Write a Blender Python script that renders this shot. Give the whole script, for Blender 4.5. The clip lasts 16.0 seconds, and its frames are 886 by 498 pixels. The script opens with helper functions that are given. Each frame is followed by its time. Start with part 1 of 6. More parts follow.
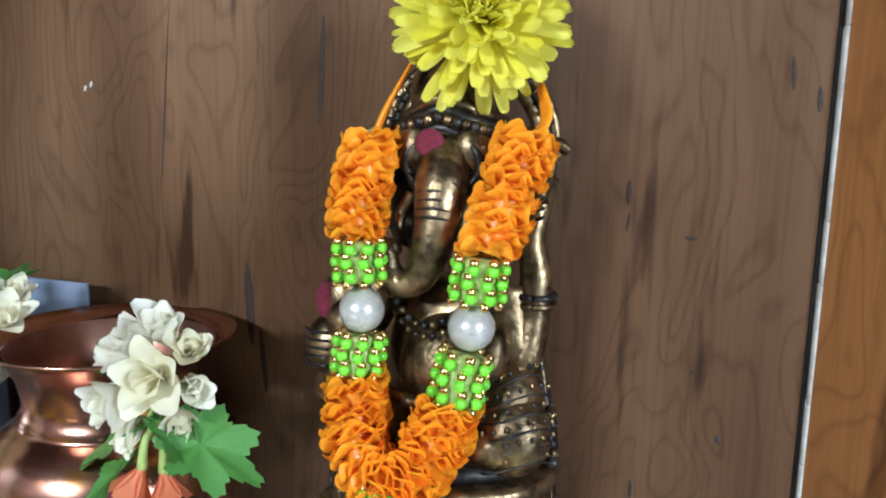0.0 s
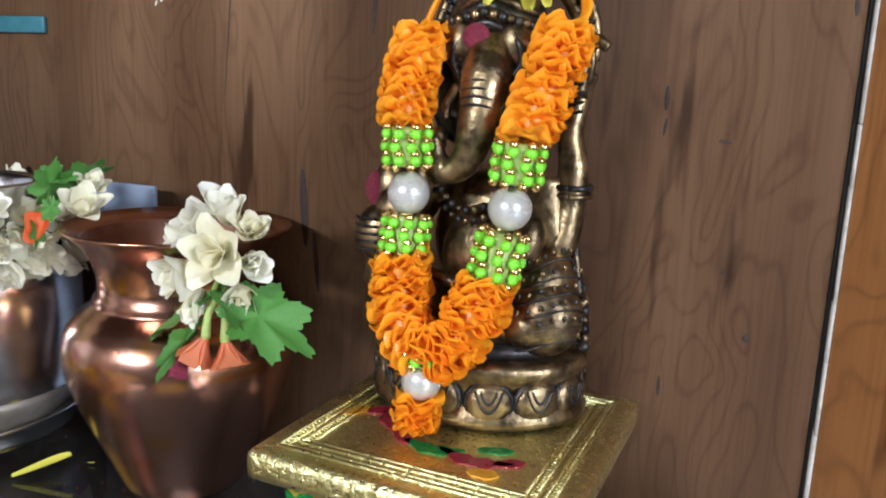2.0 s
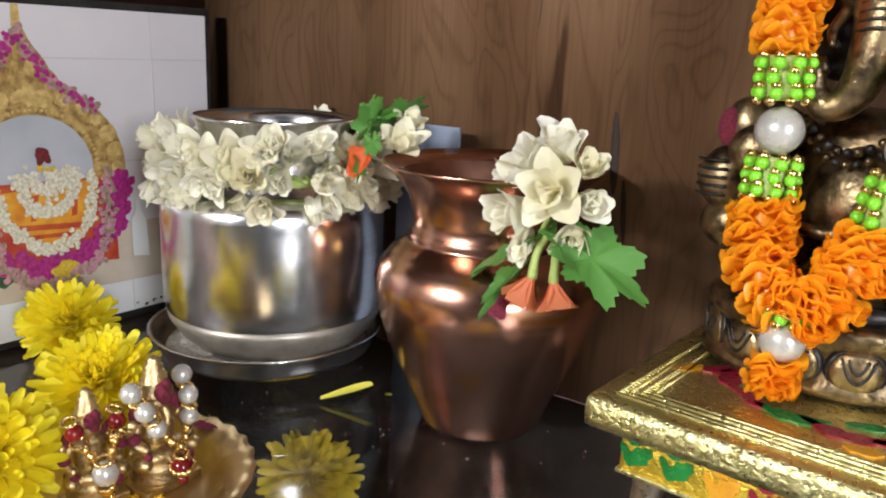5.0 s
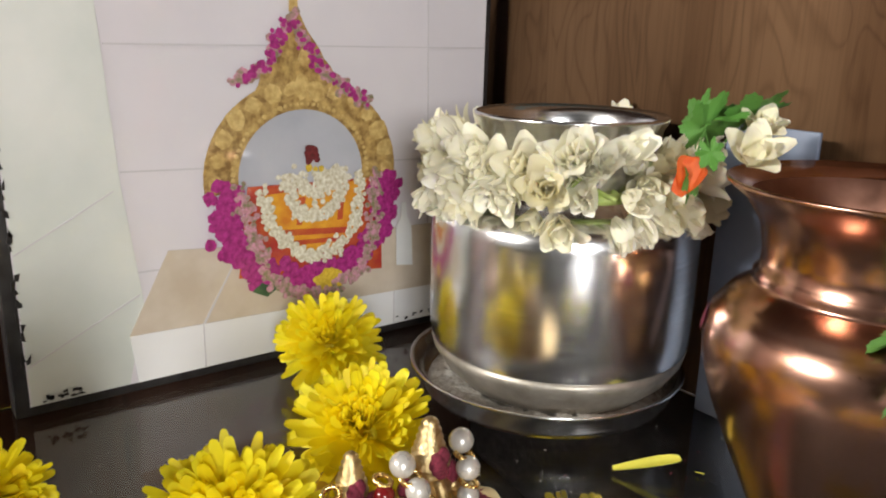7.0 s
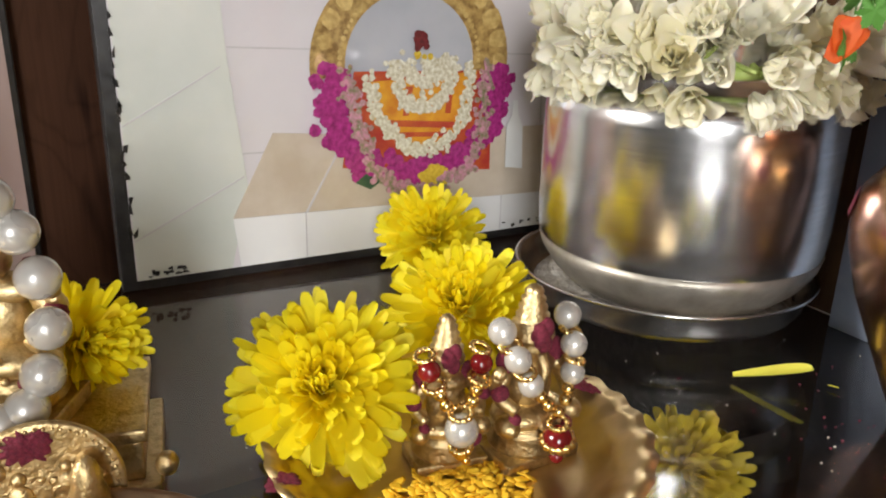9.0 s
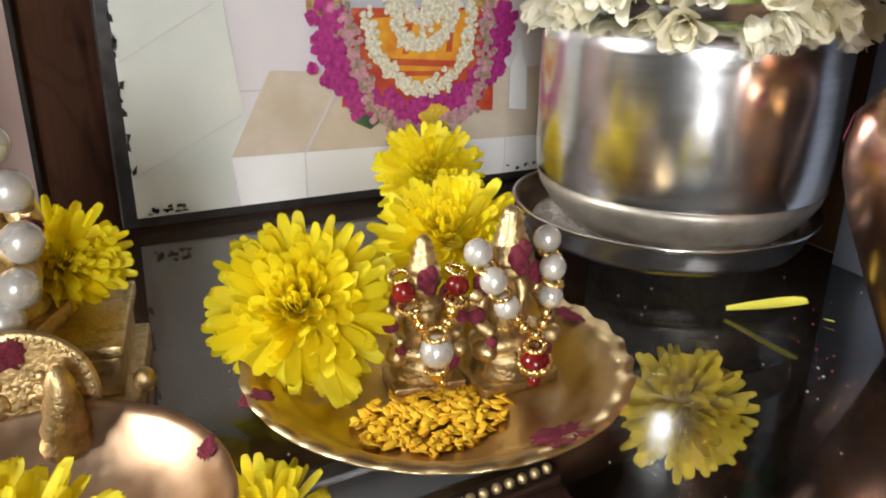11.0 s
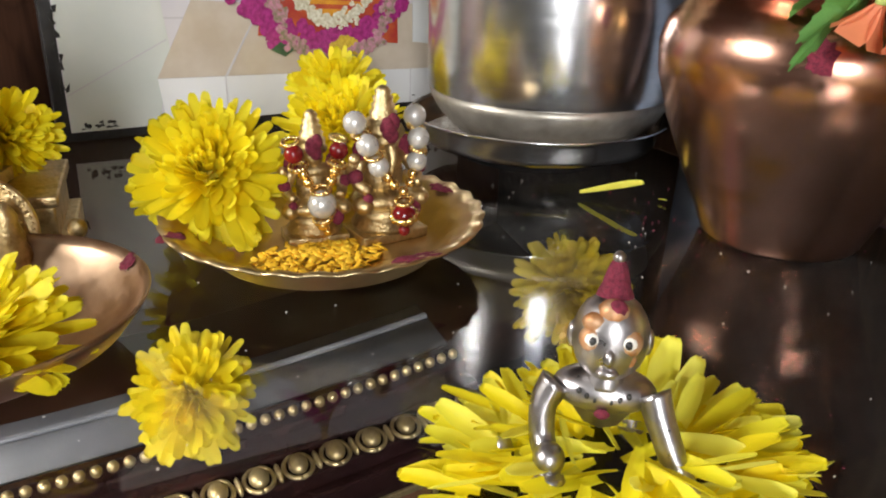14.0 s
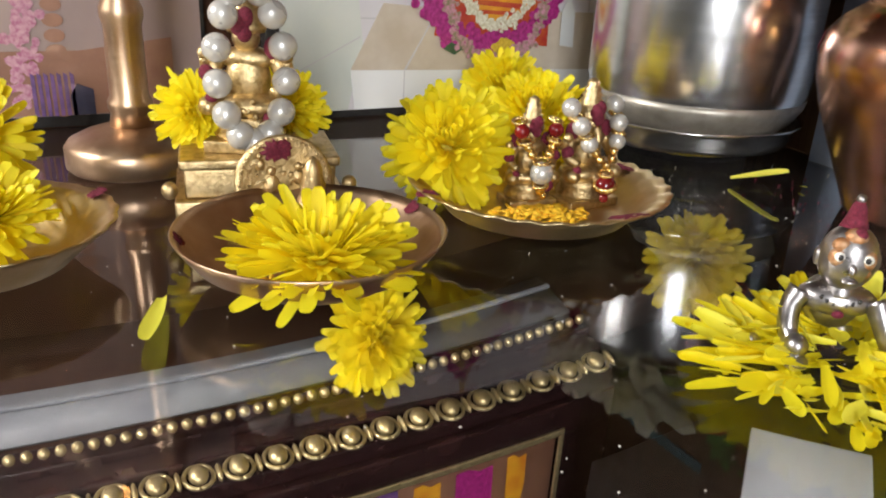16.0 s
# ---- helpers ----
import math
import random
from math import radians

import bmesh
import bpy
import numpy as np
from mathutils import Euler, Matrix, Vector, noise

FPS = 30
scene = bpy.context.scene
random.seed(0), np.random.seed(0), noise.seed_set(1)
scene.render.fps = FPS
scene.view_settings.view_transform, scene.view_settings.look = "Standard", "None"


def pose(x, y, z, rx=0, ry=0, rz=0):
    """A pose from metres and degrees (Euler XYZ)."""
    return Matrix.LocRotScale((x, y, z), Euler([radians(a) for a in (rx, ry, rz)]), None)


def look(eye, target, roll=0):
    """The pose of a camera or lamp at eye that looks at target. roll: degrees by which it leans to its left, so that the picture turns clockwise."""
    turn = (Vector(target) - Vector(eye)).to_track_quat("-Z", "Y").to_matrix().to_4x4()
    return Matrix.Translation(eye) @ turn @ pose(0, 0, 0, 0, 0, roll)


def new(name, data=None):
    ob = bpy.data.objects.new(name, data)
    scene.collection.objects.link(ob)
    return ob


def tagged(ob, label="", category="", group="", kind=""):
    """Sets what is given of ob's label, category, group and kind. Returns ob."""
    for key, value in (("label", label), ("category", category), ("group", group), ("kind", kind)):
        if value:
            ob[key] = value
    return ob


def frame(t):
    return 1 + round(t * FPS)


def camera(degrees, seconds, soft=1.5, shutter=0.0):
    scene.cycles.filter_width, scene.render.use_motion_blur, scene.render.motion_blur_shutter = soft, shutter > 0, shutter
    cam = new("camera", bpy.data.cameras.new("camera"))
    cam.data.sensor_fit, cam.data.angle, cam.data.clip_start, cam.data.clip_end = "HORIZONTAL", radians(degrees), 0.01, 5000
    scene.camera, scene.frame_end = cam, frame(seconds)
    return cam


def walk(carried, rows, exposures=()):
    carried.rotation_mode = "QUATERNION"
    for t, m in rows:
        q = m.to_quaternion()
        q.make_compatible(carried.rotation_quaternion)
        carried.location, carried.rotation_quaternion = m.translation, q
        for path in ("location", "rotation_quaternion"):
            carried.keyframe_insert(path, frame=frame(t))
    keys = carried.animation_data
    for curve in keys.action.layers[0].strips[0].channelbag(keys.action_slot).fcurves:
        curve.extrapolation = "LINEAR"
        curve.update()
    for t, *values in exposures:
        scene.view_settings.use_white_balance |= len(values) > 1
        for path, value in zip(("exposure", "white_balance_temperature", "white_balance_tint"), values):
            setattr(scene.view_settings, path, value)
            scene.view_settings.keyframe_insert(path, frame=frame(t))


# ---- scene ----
cam = camera(58.8, 16.0, 2.0)
METRES, EYE, TILT, LEAN, TURN = 0.62, 0.2778, -9.475, -1.344, 17.853
ROWS = [
    (0.0, 0.0, 0.0, 0.0, 0.0, 0.0, -0.0),
    (0.5, 0.01, -0.0225, -0.017, 1.01, -0.41, -0.39),
    (1.0, 0.0136, -0.0267, -0.0372, 1.9, -0.85, -0.83),
    (1.5, 0.0122, -0.0335, -0.0498, 2.72, -1.49, -1.13),
    (2.0, 0.0066, -0.04, -0.0623, 3.58, -2.09, -1.53),
    (2.5, 0.0135, -0.044, -0.0786, 4.69, -2.71, -1.98),
    (3.0, 0.0299, -0.0743, -0.0952, 6.39, -3.43, -2.46),
    (3.5, 0.0184, -0.0998, -0.1125, 8.96, -4.18, -2.96),
    (4.0, -0.0186, -0.0996, -0.1117, 11.65, -4.52, -3.4),
    (6.5, -0.1993, 0.091, -0.0608, 30.87, -6.2, -5.27),
    (7.0, -0.2331, 0.0893, -0.0799, 35.15, -7.04, -5.83),
    (7.5, -0.2526, 0.0932, -0.1, 38.56, -7.99, -6.44),
    (8.0, -0.2539, 0.1032, -0.1197, 40.93, -9.08, -6.84),
    (8.5, -0.2479, 0.1124, -0.1357, 42.32, -10.09, -7.08),
    (9.0, -0.246, 0.1188, -0.145, 43.33, -11.14, -7.04),
    (11.5, -0.204, 0.1466, -0.1722, 45.69, -14.27, -6.52),
    (12.0, -0.1817, 0.1472, -0.1787, 45.47, -14.55, -6.48),
    (12.5, -0.1564, 0.1311, -0.1863, 44.91, -14.72, -6.49),
    (13.0, -0.1391, 0.106, -0.1996, 44.02, -14.76, -6.63),
    (13.5, -0.1184, 0.1032, -0.2037, 42.88, -14.77, -6.8),
    (14.0, -0.1, 0.0946, -0.2112, 41.88, -14.75, -6.89),
    (14.5, -0.0787, 0.0755, -0.2166, 41.32, -14.69, -7.08),
    (15.0, -0.0711, 0.0329, -0.2292, 41.58, -14.68, -7.44),
    (15.5, -0.0799, -0.0301, -0.2321, 42.93, -14.62, -7.97),
    (16.0, -0.1079, -0.0908, -0.2357, 45.23, -14.69, -8.61),
]
walk(cam, [(t, pose(0, 0, EYE, TILT, LEAN, TURN) @ pose(METRES * x, METRES * y, METRES * z, 90 + pitch, roll, yaw)) for t, x, y, z, yaw, pitch, roll in ROWS], [(0.0, 0.20, 5300, 3), (1.5, 0.20, 5550, 8), (4.0, 0.18, 5850, 11), (6.5, 0.24, 6650, 10), (12.5, 0.30, 6500, 10), (16.0, 0.16, 6450, 9)])

# ---- world and lights ----
world = bpy.data.worlds.new("World")
scene.world = world
world.use_nodes = True
world.node_tree.nodes["Background"].inputs[0].default_value = (0.9, 0.92, 1.0, 1)
world.node_tree.nodes["Background"].inputs[1].default_value = 0.02


def area_lamp(name, eye, target, sx, sy, watts, colour):
    data = bpy.data.lights.new(name, "AREA")
    data.shape, data.size, data.size_y, data.energy, data.color = "RECTANGLE", sx, sy, watts, colour
    ob = new(name, data)
    ob.matrix_world = look(eye, target)
    return ob


area_lamp("tube_light", (-0.56, -1.55, 0.85), (-0.2, 0.3, 0.1), 0.45, 0.12, 34, (1.0, 0.97, 0.93))
area_lamp("window_light", (1.50, -0.80, 0.60), (-0.6, 0.2, 0.1), 0.5, 0.7, 30, (0.97, 0.98, 1.0))



# ---- materials ----
def nodes_of(name):
    m = bpy.data.materials.new(name)
    m.use_nodes = True
    nt = m.node_tree
    return m, nt, nt.nodes["Principled BSDF"]


def set_in(b, **kw):
    for k, v in kw.items():
        b.inputs[k.replace("_", " ")].default_value = v


def noise_tex(nt, scale, detail=4.0, stretch=(1, 1, 1), rough=0.55, coord="Object"):
    tc = nt.nodes.new("ShaderNodeTexCoord")
    mp = nt.nodes.new("ShaderNodeMapping")
    mp.inputs["Scale"].default_value = stretch
    n = nt.nodes.new("ShaderNodeTexNoise")
    n.inputs["Scale"].default_value, n.inputs["Detail"].default_value = scale, detail
    n.inputs["Roughness"].default_value = rough
    nt.links.new(tc.outputs[coord], mp.inputs[0])
    nt.links.new(mp.outputs[0], n.inputs["Vector"])
    return n


def ramp(nt, src, stops):
    r = nt.nodes.new("ShaderNodeValToRGB")
    e = r.color_ramp.elements
    while len(e) < len(stops):
        e.new(0.5)
    for el, (p, c) in zip(e, stops):
        el.position, el.color = p, (*c, 1)
    nt.links.new(src, r.inputs[0])
    return r


def bump(nt, b, src, strength, dist):
    bp = nt.nodes.new("ShaderNodeBump")
    bp.inputs["Strength"].default_value, bp.inputs["Distance"].default_value = strength, dist
    nt.links.new(src, bp.inputs["Height"])
    nt.links.new(bp.outputs[0], b.inputs["Normal"])
    return bp


def plain(name, c1, c2, rough=0.5, metal=0.0, scale=60.0, bstr=0.2, bdist=0.0005, stretch=(1, 1, 1), lo=0.35, hi=0.65, **kw):
    """Two tones mixed by noise, with fine relief and uneven gloss."""
    m, nt, b = nodes_of(name)
    n = noise_tex(nt, scale, 5, stretch)
    r = ramp(nt, n.outputs[0], [(lo, c1), (hi, c2)])
    nt.links.new(r.outputs[0], b.inputs["Base Color"])
    g = noise_tex(nt, scale * 2.7, 3, stretch)
    rr = ramp(nt, g.outputs[0], [(0.3, (rough * 0.8,) * 3), (0.7, (min(1, rough * 1.25),) * 3)])
    nt.links.new(rr.outputs[0], b.inputs["Roughness"])
    set_in(b, Metallic=metal, **kw)
    if bstr:
        bump(nt, b, g.outputs[0], bstr, bdist)
    return m


def petal_mat(name, base, tip, sss=0.15, vary=0.10, thin=0.45):
    """Soft petals: random tone petal by petal, fine lengthwise veins."""
    m, nt, b = nodes_of(name)
    oi = nt.nodes.new("ShaderNodeObjectInfo")
    r = ramp(nt, oi.outputs["Random"], [(0.0, base), (1.0, tip)])
    n = noise_tex(nt, 320, 3, (1, 6, 1))
    mix = nt.nodes.new("ShaderNodeMix")
    mix.data_type, mix.blend_type = "RGBA", "MULTIPLY"
    mix.inputs[0].default_value = vary * 2
    vr = ramp(nt, n.outputs[0], [(0.35, (0.86, 0.82, 0.7)), (0.65, (1, 1, 1))])
    nt.links.new(r.outputs[0], mix.inputs[6])
    nt.links.new(vr.outputs[0], mix.inputs[7])
    nt.links.new(mix.outputs[2], b.inputs["Base Color"])
    set_in(b, Roughness=0.5)
    b.inputs["Subsurface Weight"].default_value = sss * 0.5
    b.inputs["Subsurface Radius"].default_value = (0.004, 0.003, 0.001)
    b.inputs["Subsurface Scale"].default_value = 0.5
    bump(nt, b, n.outputs[0], 0.25, 0.0003)
    tr = nt.nodes.new("ShaderNodeBsdfTranslucent")
    nt.links.new(mix.outputs[2], tr.inputs[0])
    ms = nt.nodes.new("ShaderNodeMixShader")
    ms.inputs[0].default_value = thin
    nt.links.new(b.outputs[0], ms.inputs[1])
    nt.links.new(tr.outputs[0], ms.inputs[2])
    nt.links.new(ms.outputs[0], nt.nodes["Material Output"].inputs["Surface"])
    return m


def wood_mat(name, dark, mid, light, gloss=0.55, figure=1.0):
    """Veneer: broad upright bands, wandering figure lines, fine pores and a few dark streaks."""
    m, nt, b = nodes_of(name)
    big = noise_tex(nt, 11 * figure, 2, (1, 1, 0.16), 0.45)
    col = ramp(nt, big.outputs[0], [(0.30, dark), (0.47, mid), (0.66, light)])
    warp = noise_tex(nt, 6 * figure, 2, (1, 1, 0.45))
    tc = nt.nodes.new("ShaderNodeTexCoord")
    mp = nt.nodes.new("ShaderNodeMapping")
    mp.inputs["Scale"].default_value = (1, 1, 0.10)
    nt.links.new(tc.outputs["Object"], mp.inputs[0])
    add = nt.nodes.new("ShaderNodeVectorMath")
    add.operation = "MULTIPLY_ADD"
    add.inputs[1].default_value = (0.22, 0.22, 0.22)
    nt.links.new(warp.outputs["Color"], add.inputs[0])
    nt.links.new(mp.outputs[0], add.inputs[2])
    fig = nt.nodes.new("ShaderNodeTexNoise")
    fig.inputs["Scale"].default_value, fig.inputs["Detail"].default_value = 26, 1.5
    nt.links.new(add.outputs[0], fig.inputs["Vector"])
    saw = nt.nodes.new("ShaderNodeMath")
    saw.operation = "PINGPONG"
    saw.inputs[1].default_value = 0.055
    nt.links.new(fig.outputs[0], saw.inputs[0])
    sc = nt.nodes.new("ShaderNodeMath")
    sc.operation = "MULTIPLY"
    sc.inputs[1].default_value = 18.0
    nt.links.new(saw.outputs[0], sc.inputs[0])
    fl = ramp(nt, sc.outputs[0], [(0.0, (0.56, 0.51, 0.47)), (0.34, (0.95, 0.94, 0.93)), (1.0, (1.0, 1.0, 1.0))])
    fine = noise_tex(nt, 520, 4, (1, 1, 0.022))
    fr = ramp(nt, fine.outputs[0], [(0.34, (0.70, 0.66, 0.62)), (0.56, (1, 1, 1))])
    streak = noise_tex(nt, 46, 3, (1, 1, 0.13))
    sr = ramp(nt, streak.outputs[0], [(0.295, (0.22, 0.17, 0.14)), (0.38, (1, 1, 1))])
    out = col.outputs[0]
    for layer, amount in ((fl, 0.52), (fr, 0.50), (sr, 0.8)):
        mx = nt.nodes.new("ShaderNodeMix")
        mx.data_type, mx.blend_type = "RGBA", "MULTIPLY"
        mx.inputs[0].default_value = amount
        nt.links.new(out, mx.inputs[6])
        nt.links.new(layer.outputs[0], mx.inputs[7])
        out = mx.outputs[2]
    nt.links.new(out, b.inputs["Base Color"])
    set_in(b, Roughness=gloss + 0.08, Specular_IOR_Level=0.18)
    bump(nt, b, fine.outputs[0], 0.10, 0.0003)
    return m


WOOD = wood_mat("walnut_veneer", (0.068, 0.032, 0.015), (0.122, 0.064, 0.031), (0.205, 0.118, 0.062))
WOOD_WARM = wood_mat("orange_veneer", (0.15, 0.055, 0.014), (0.23, 0.095, 0.027), (0.30, 0.13, 0.04))
WOOD_DARK = wood_mat("dark_veneer", (0.034, 0.013, 0.007), (0.056, 0.023, 0.012), (0.08, 0.036, 0.02))
PLASTER = plain("plaster", (0.28, 0.27, 0.255), (0.35, 0.34, 0.315), 0.8, 0, 8, 0.2, 0.002)
EDGE_WHITE = plain("edge_band", (0.52, 0.49, 0.44), (0.38, 0.34, 0.29), 0.6, 0, 160, 0.3)
BLACK = plain("black_border", (0.012, 0.011, 0.011), (0.03, 0.028, 0.027), 0.35, 0, 90, 0.2)
# near-black that carries the shade below the shelf and the tray in its colour
BLACK_SHADE = plain("shade_black", (0.006, 0.005, 0.005), (0.012, 0.010, 0.009), 0.85, 0, 60, 0.1, Specular_IOR_Level=0.15)
STEEL = plain("steel", (0.70, 0.70, 0.70), (0.80, 0.80, 0.80), 0.20, 1.0, 40, 0.06, 0.0002, (0.25, 0.25, 14))
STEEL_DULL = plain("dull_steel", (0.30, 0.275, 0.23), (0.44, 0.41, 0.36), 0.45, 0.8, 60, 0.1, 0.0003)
def copper_mat():
    """Hand-polished copper: fine turning lines, cloudy tone, amber stains and small dark specks."""
    m, nt, b = nodes_of("copper")
    tone = noise_tex(nt, 22, 4)
    col = ramp(nt, tone.outputs[0], [(0.28, (0.44, 0.215, 0.145)), (0.52, (0.56, 0.31, 0.225)), (0.74, (0.66, 0.40, 0.31))])
    stain = noise_tex(nt, 34, 3, (1, 1, 0.8), 0.6)
    sf = ramp(nt, stain.outputs[0], [(0.55, (0, 0, 0)), (0.68, (0.8, 0.8, 0.8))])
    speck = noise_tex(nt, 300, 2)
    kf = ramp(nt, speck.outputs[0], [(0.24, (0.45, 0.38, 0.34)), (0.32, (1, 1, 1))])
    mix = nt.nodes.new("ShaderNodeMix")
    mix.data_type = "RGBA"
    nt.links.new(sf.outputs[0], mix.inputs[0])
    nt.links.new(col.outputs[0], mix.inputs[6])
    mix.inputs[7].default_value = (0.50, 0.24, 0.05, 1)
    mul = nt.nodes.new("ShaderNodeMix")
    mul.data_type, mul.blend_type = "RGBA", "MULTIPLY"
    mul.inputs[0].default_value = 0.7
    nt.links.new(mix.outputs[2], mul.inputs[6])
    nt.links.new(kf.outputs[0], mul.inputs[7])
    nt.links.new(mul.outputs[2], b.inputs["Base Color"])
    lines = noise_tex(nt, 60, 4, (0.3, 0.3, 7))
    rr = ramp(nt, lines.outputs[0], [(0.3, (0.19, 0.19, 0.19)), (0.7, (0.25, 0.25, 0.25))])
    nt.links.new(rr.outputs[0], b.inputs["Roughness"])
    set_in(b, Metallic=1.0)
    bump(nt, b, lines.outputs[0], 0.015, 0.0002)
    return m


COPPER = copper_mat()
COPPER_IN = plain("tarnished_copper", (0.26, 0.13, 0.09), (0.42, 0.22, 0.16), 0.4, 1.0, 40, 0.12)
BRASS = plain("brass", (0.55, 0.41, 0.21), (0.69, 0.54, 0.30), 0.37, 1.0, 45, 0.10, 0.0004)
BRASS_PALE = plain("pale_brass", (0.36, 0.25, 0.11), (0.64, 0.49, 0.26), 0.40, 1.0, 240, 0.5, 0.0009, lo=0.3, hi=0.55)
BRASS_ROSE = plain("rosy_brass", (0.44, 0.29, 0.18), (0.56, 0.39, 0.26), 0.36, 1.0, 50, 0.08, 0.0003)
GOLD = plain("gold_bead", (0.85, 0.58, 0.20), (0.92, 0.68, 0.30), 0.2, 1.0, 80, 0.05)
BRONZE = plain("antique_bronze", (0.07, 0.050, 0.03), (0.34, 0.245, 0.13), 0.36, 0.95, 80, 0.55, 0.0011, lo=0.39, hi=0.61)
PATINA = plain("dark_patina", (0.012, 0.012, 0.014), (0.05, 0.042, 0.035), 0.4, 0.5, 140, 0.4, 0.0008)
SILVER = plain("silver", (0.32, 0.30, 0.30), (0.50, 0.47, 0.46), 0.33, 1.0, 90, 0.3, 0.0005)
KUMKUM = plain("kumkum", (0.11, 0.008, 0.022), (0.22, 0.02, 0.045), 0.95, 0, 900, 0.9, 0.0008)
RICE = plain("turmeric_rice", (0.82, 0.45, 0.012), (0.92, 0.60, 0.04), 0.6, 0, 300, 0.2)
SALT = plain("ash", (0.45, 0.40, 0.33), (0.75, 0.72, 0.66), 0.9, 0, 260, 0.9, 0.002)
PEARL = plain("pearl", (0.50, 0.485, 0.45), (0.60, 0.58, 0.54), 0.28, 0.35, 25, 0.0)
PEARL.node_tree.nodes["Principled BSDF"].inputs["Coat Weight"].default_value = 1.0
GREEN_BEAD = plain("green_bead", (0.16, 0.52, 0.015), (0.22, 0.62, 0.03), 0.3, 0, 50, 0.0)
RED_BEAD = plain("red_bead", (0.10, 0.004, 0.005), (0.20, 0.01, 0.01), 0.15, 0, 80, 0.0)
YELLOW = petal_mat("yellow_petal", (0.96, 0.79, 0.008), (0.98, 0.90, 0.035))
# darker copy of the yellow petal, with shade put into its colour
YELLOW_SHADED = petal_mat("shaded_yellow_petal", (0.60, 0.48, 0.02), (0.70, 0.58, 0.04))
YELLOW_LIME = petal_mat("lemon_petal", (0.88, 0.82, 0.05), (0.95, 0.92, 0.16))
WHITE_PETAL = petal_mat("white_petal", (0.92, 0.88, 0.68), (0.96, 0.94, 0.82), 0.25, 0.06, 0.30)
CREAM_PETAL = petal_mat("cream_petal", (0.84, 0.79, 0.55), (0.88, 0.84, 0.66), 0.25, 0.08, 0.3)
CORAL = petal_mat("coral_petal", (0.83, 0.24, 0.10), (0.88, 0.33, 0.17), 0.2)
ORANGE_PETAL = petal_mat("orange_petal", (0.80, 0.13, 0.02), (0.85, 0.18, 0.03), 0.2)
LEAF = plain("leaf", (0.05, 0.16, 0.022), (0.11, 0.29, 0.05), 0.5, 0, 150, 0.4, 0.0006)
LEAF_PALE = plain("pale_stem", (0.28, 0.38, 0.08), (0.42, 0.5, 0.16), 0.5, 0, 150, 0.2)
RIBBON = plain("orange_satin", (0.95, 0.36, 0.008), (1.0, 0.46, 0.014), 0.33, 0, 240, 0.3, 0.0005)
rnt = RIBBON.node_tree
rtr = rnt.nodes.new("ShaderNodeBsdfTranslucent")
rtr.inputs[0].default_value = (0.98, 0.44, 0.012, 1)
rmx = rnt.nodes.new("ShaderNodeMixShader")
rmx.inputs[0].default_value = 0.35
rnt.links.new(rnt.nodes["Principled BSDF"].outputs[0], rmx.inputs[1])
rnt.links.new(rtr.outputs[0], rmx.inputs[2])
rnt.links.new(rmx.outputs[0], rnt.nodes["Material Output"].inputs["Surface"])
FOIL = plain("gold_foil", (0.76, 0.68, 0.29), (0.93, 0.88, 0.48), 0.30, 1.0, 150, 0.9, 0.0015, lo=0.3, hi=0.7)
FOIL_SIDE = plain("yellow_foil", (0.62, 0.42, 0.03), (0.8, 0.58, 0.08), 0.33, 0.9, 260, 0.9, 0.0015)
SILVER_LEG = plain("cast_leg", (0.62, 0.52, 0.36), (0.76, 0.66, 0.50), 0.3, 1.0, 70, 0.2, 0.0005)
ENAMEL_RED = plain("maroon_enamel", (0.17, 0.006, 0.02), (0.26, 0.012, 0.035), 0.3, 0, 120, 0.3)
ENAMEL_GREEN = plain("green_enamel", (0.008, 0.10, 0.02), (0.015, 0.17, 0.035), 0.25, 0, 120, 0.3)
ENAMEL_AMBER = plain("amber_enamel", (0.50, 0.22, 0.01), (0.66, 0.33, 0.02), 0.3, 0, 120, 0.3)
CARD = plain("blue_grey_card", (0.15, 0.19, 0.27), (0.21, 0.25, 0.33), 0.35, 0, 30, 0.0)
PALE_CARD = plain("pale_card", (0.52, 0.57, 0.63), (0.60, 0.64, 0.69), 0.4, 0, 25, 0.0)
PAPER = plain("grey_paper", (0.20, 0.215, 0.25), (0.27, 0.29, 0.32), 0.5, 0, 20, 0.1)
DENT = plain("dark_dent", (0.018, 0.010, 0.007), (0.04, 0.02, 0.012), 0.7, 0, 400, 0.3)
TEAL = plain("teal_plastic", (0.03, 0.12, 0.15), (0.045, 0.16, 0.19), 0.4, 0, 60, 0.0)
FRAME_DARK = plain("mahogany_frame", (0.014, 0.007, 0.008), (0.034, 0.014, 0.014), 0.22, 0, 40, 0.1)
FRAME_GOLD = plain("frame_gilding", (0.55, 0.44, 0.22), (0.75, 0.63, 0.36), 0.38, 0.8, 200, 0.4)


def print_mat(name, c1, c2, scale=40.0, stretch=(1, 1, 1)):
    """Printed paper behind glossy glazing."""
    m = plain(name, c1, c2, 0.55, 0, scale, 0.0, stretch=stretch)
    m.node_tree.nodes["Principled BSDF"].inputs["Coat Weight"].default_value = 0.8
    m.node_tree.nodes["Principled BSDF"].inputs["Coat Roughness"].default_value = 0.06
    return m


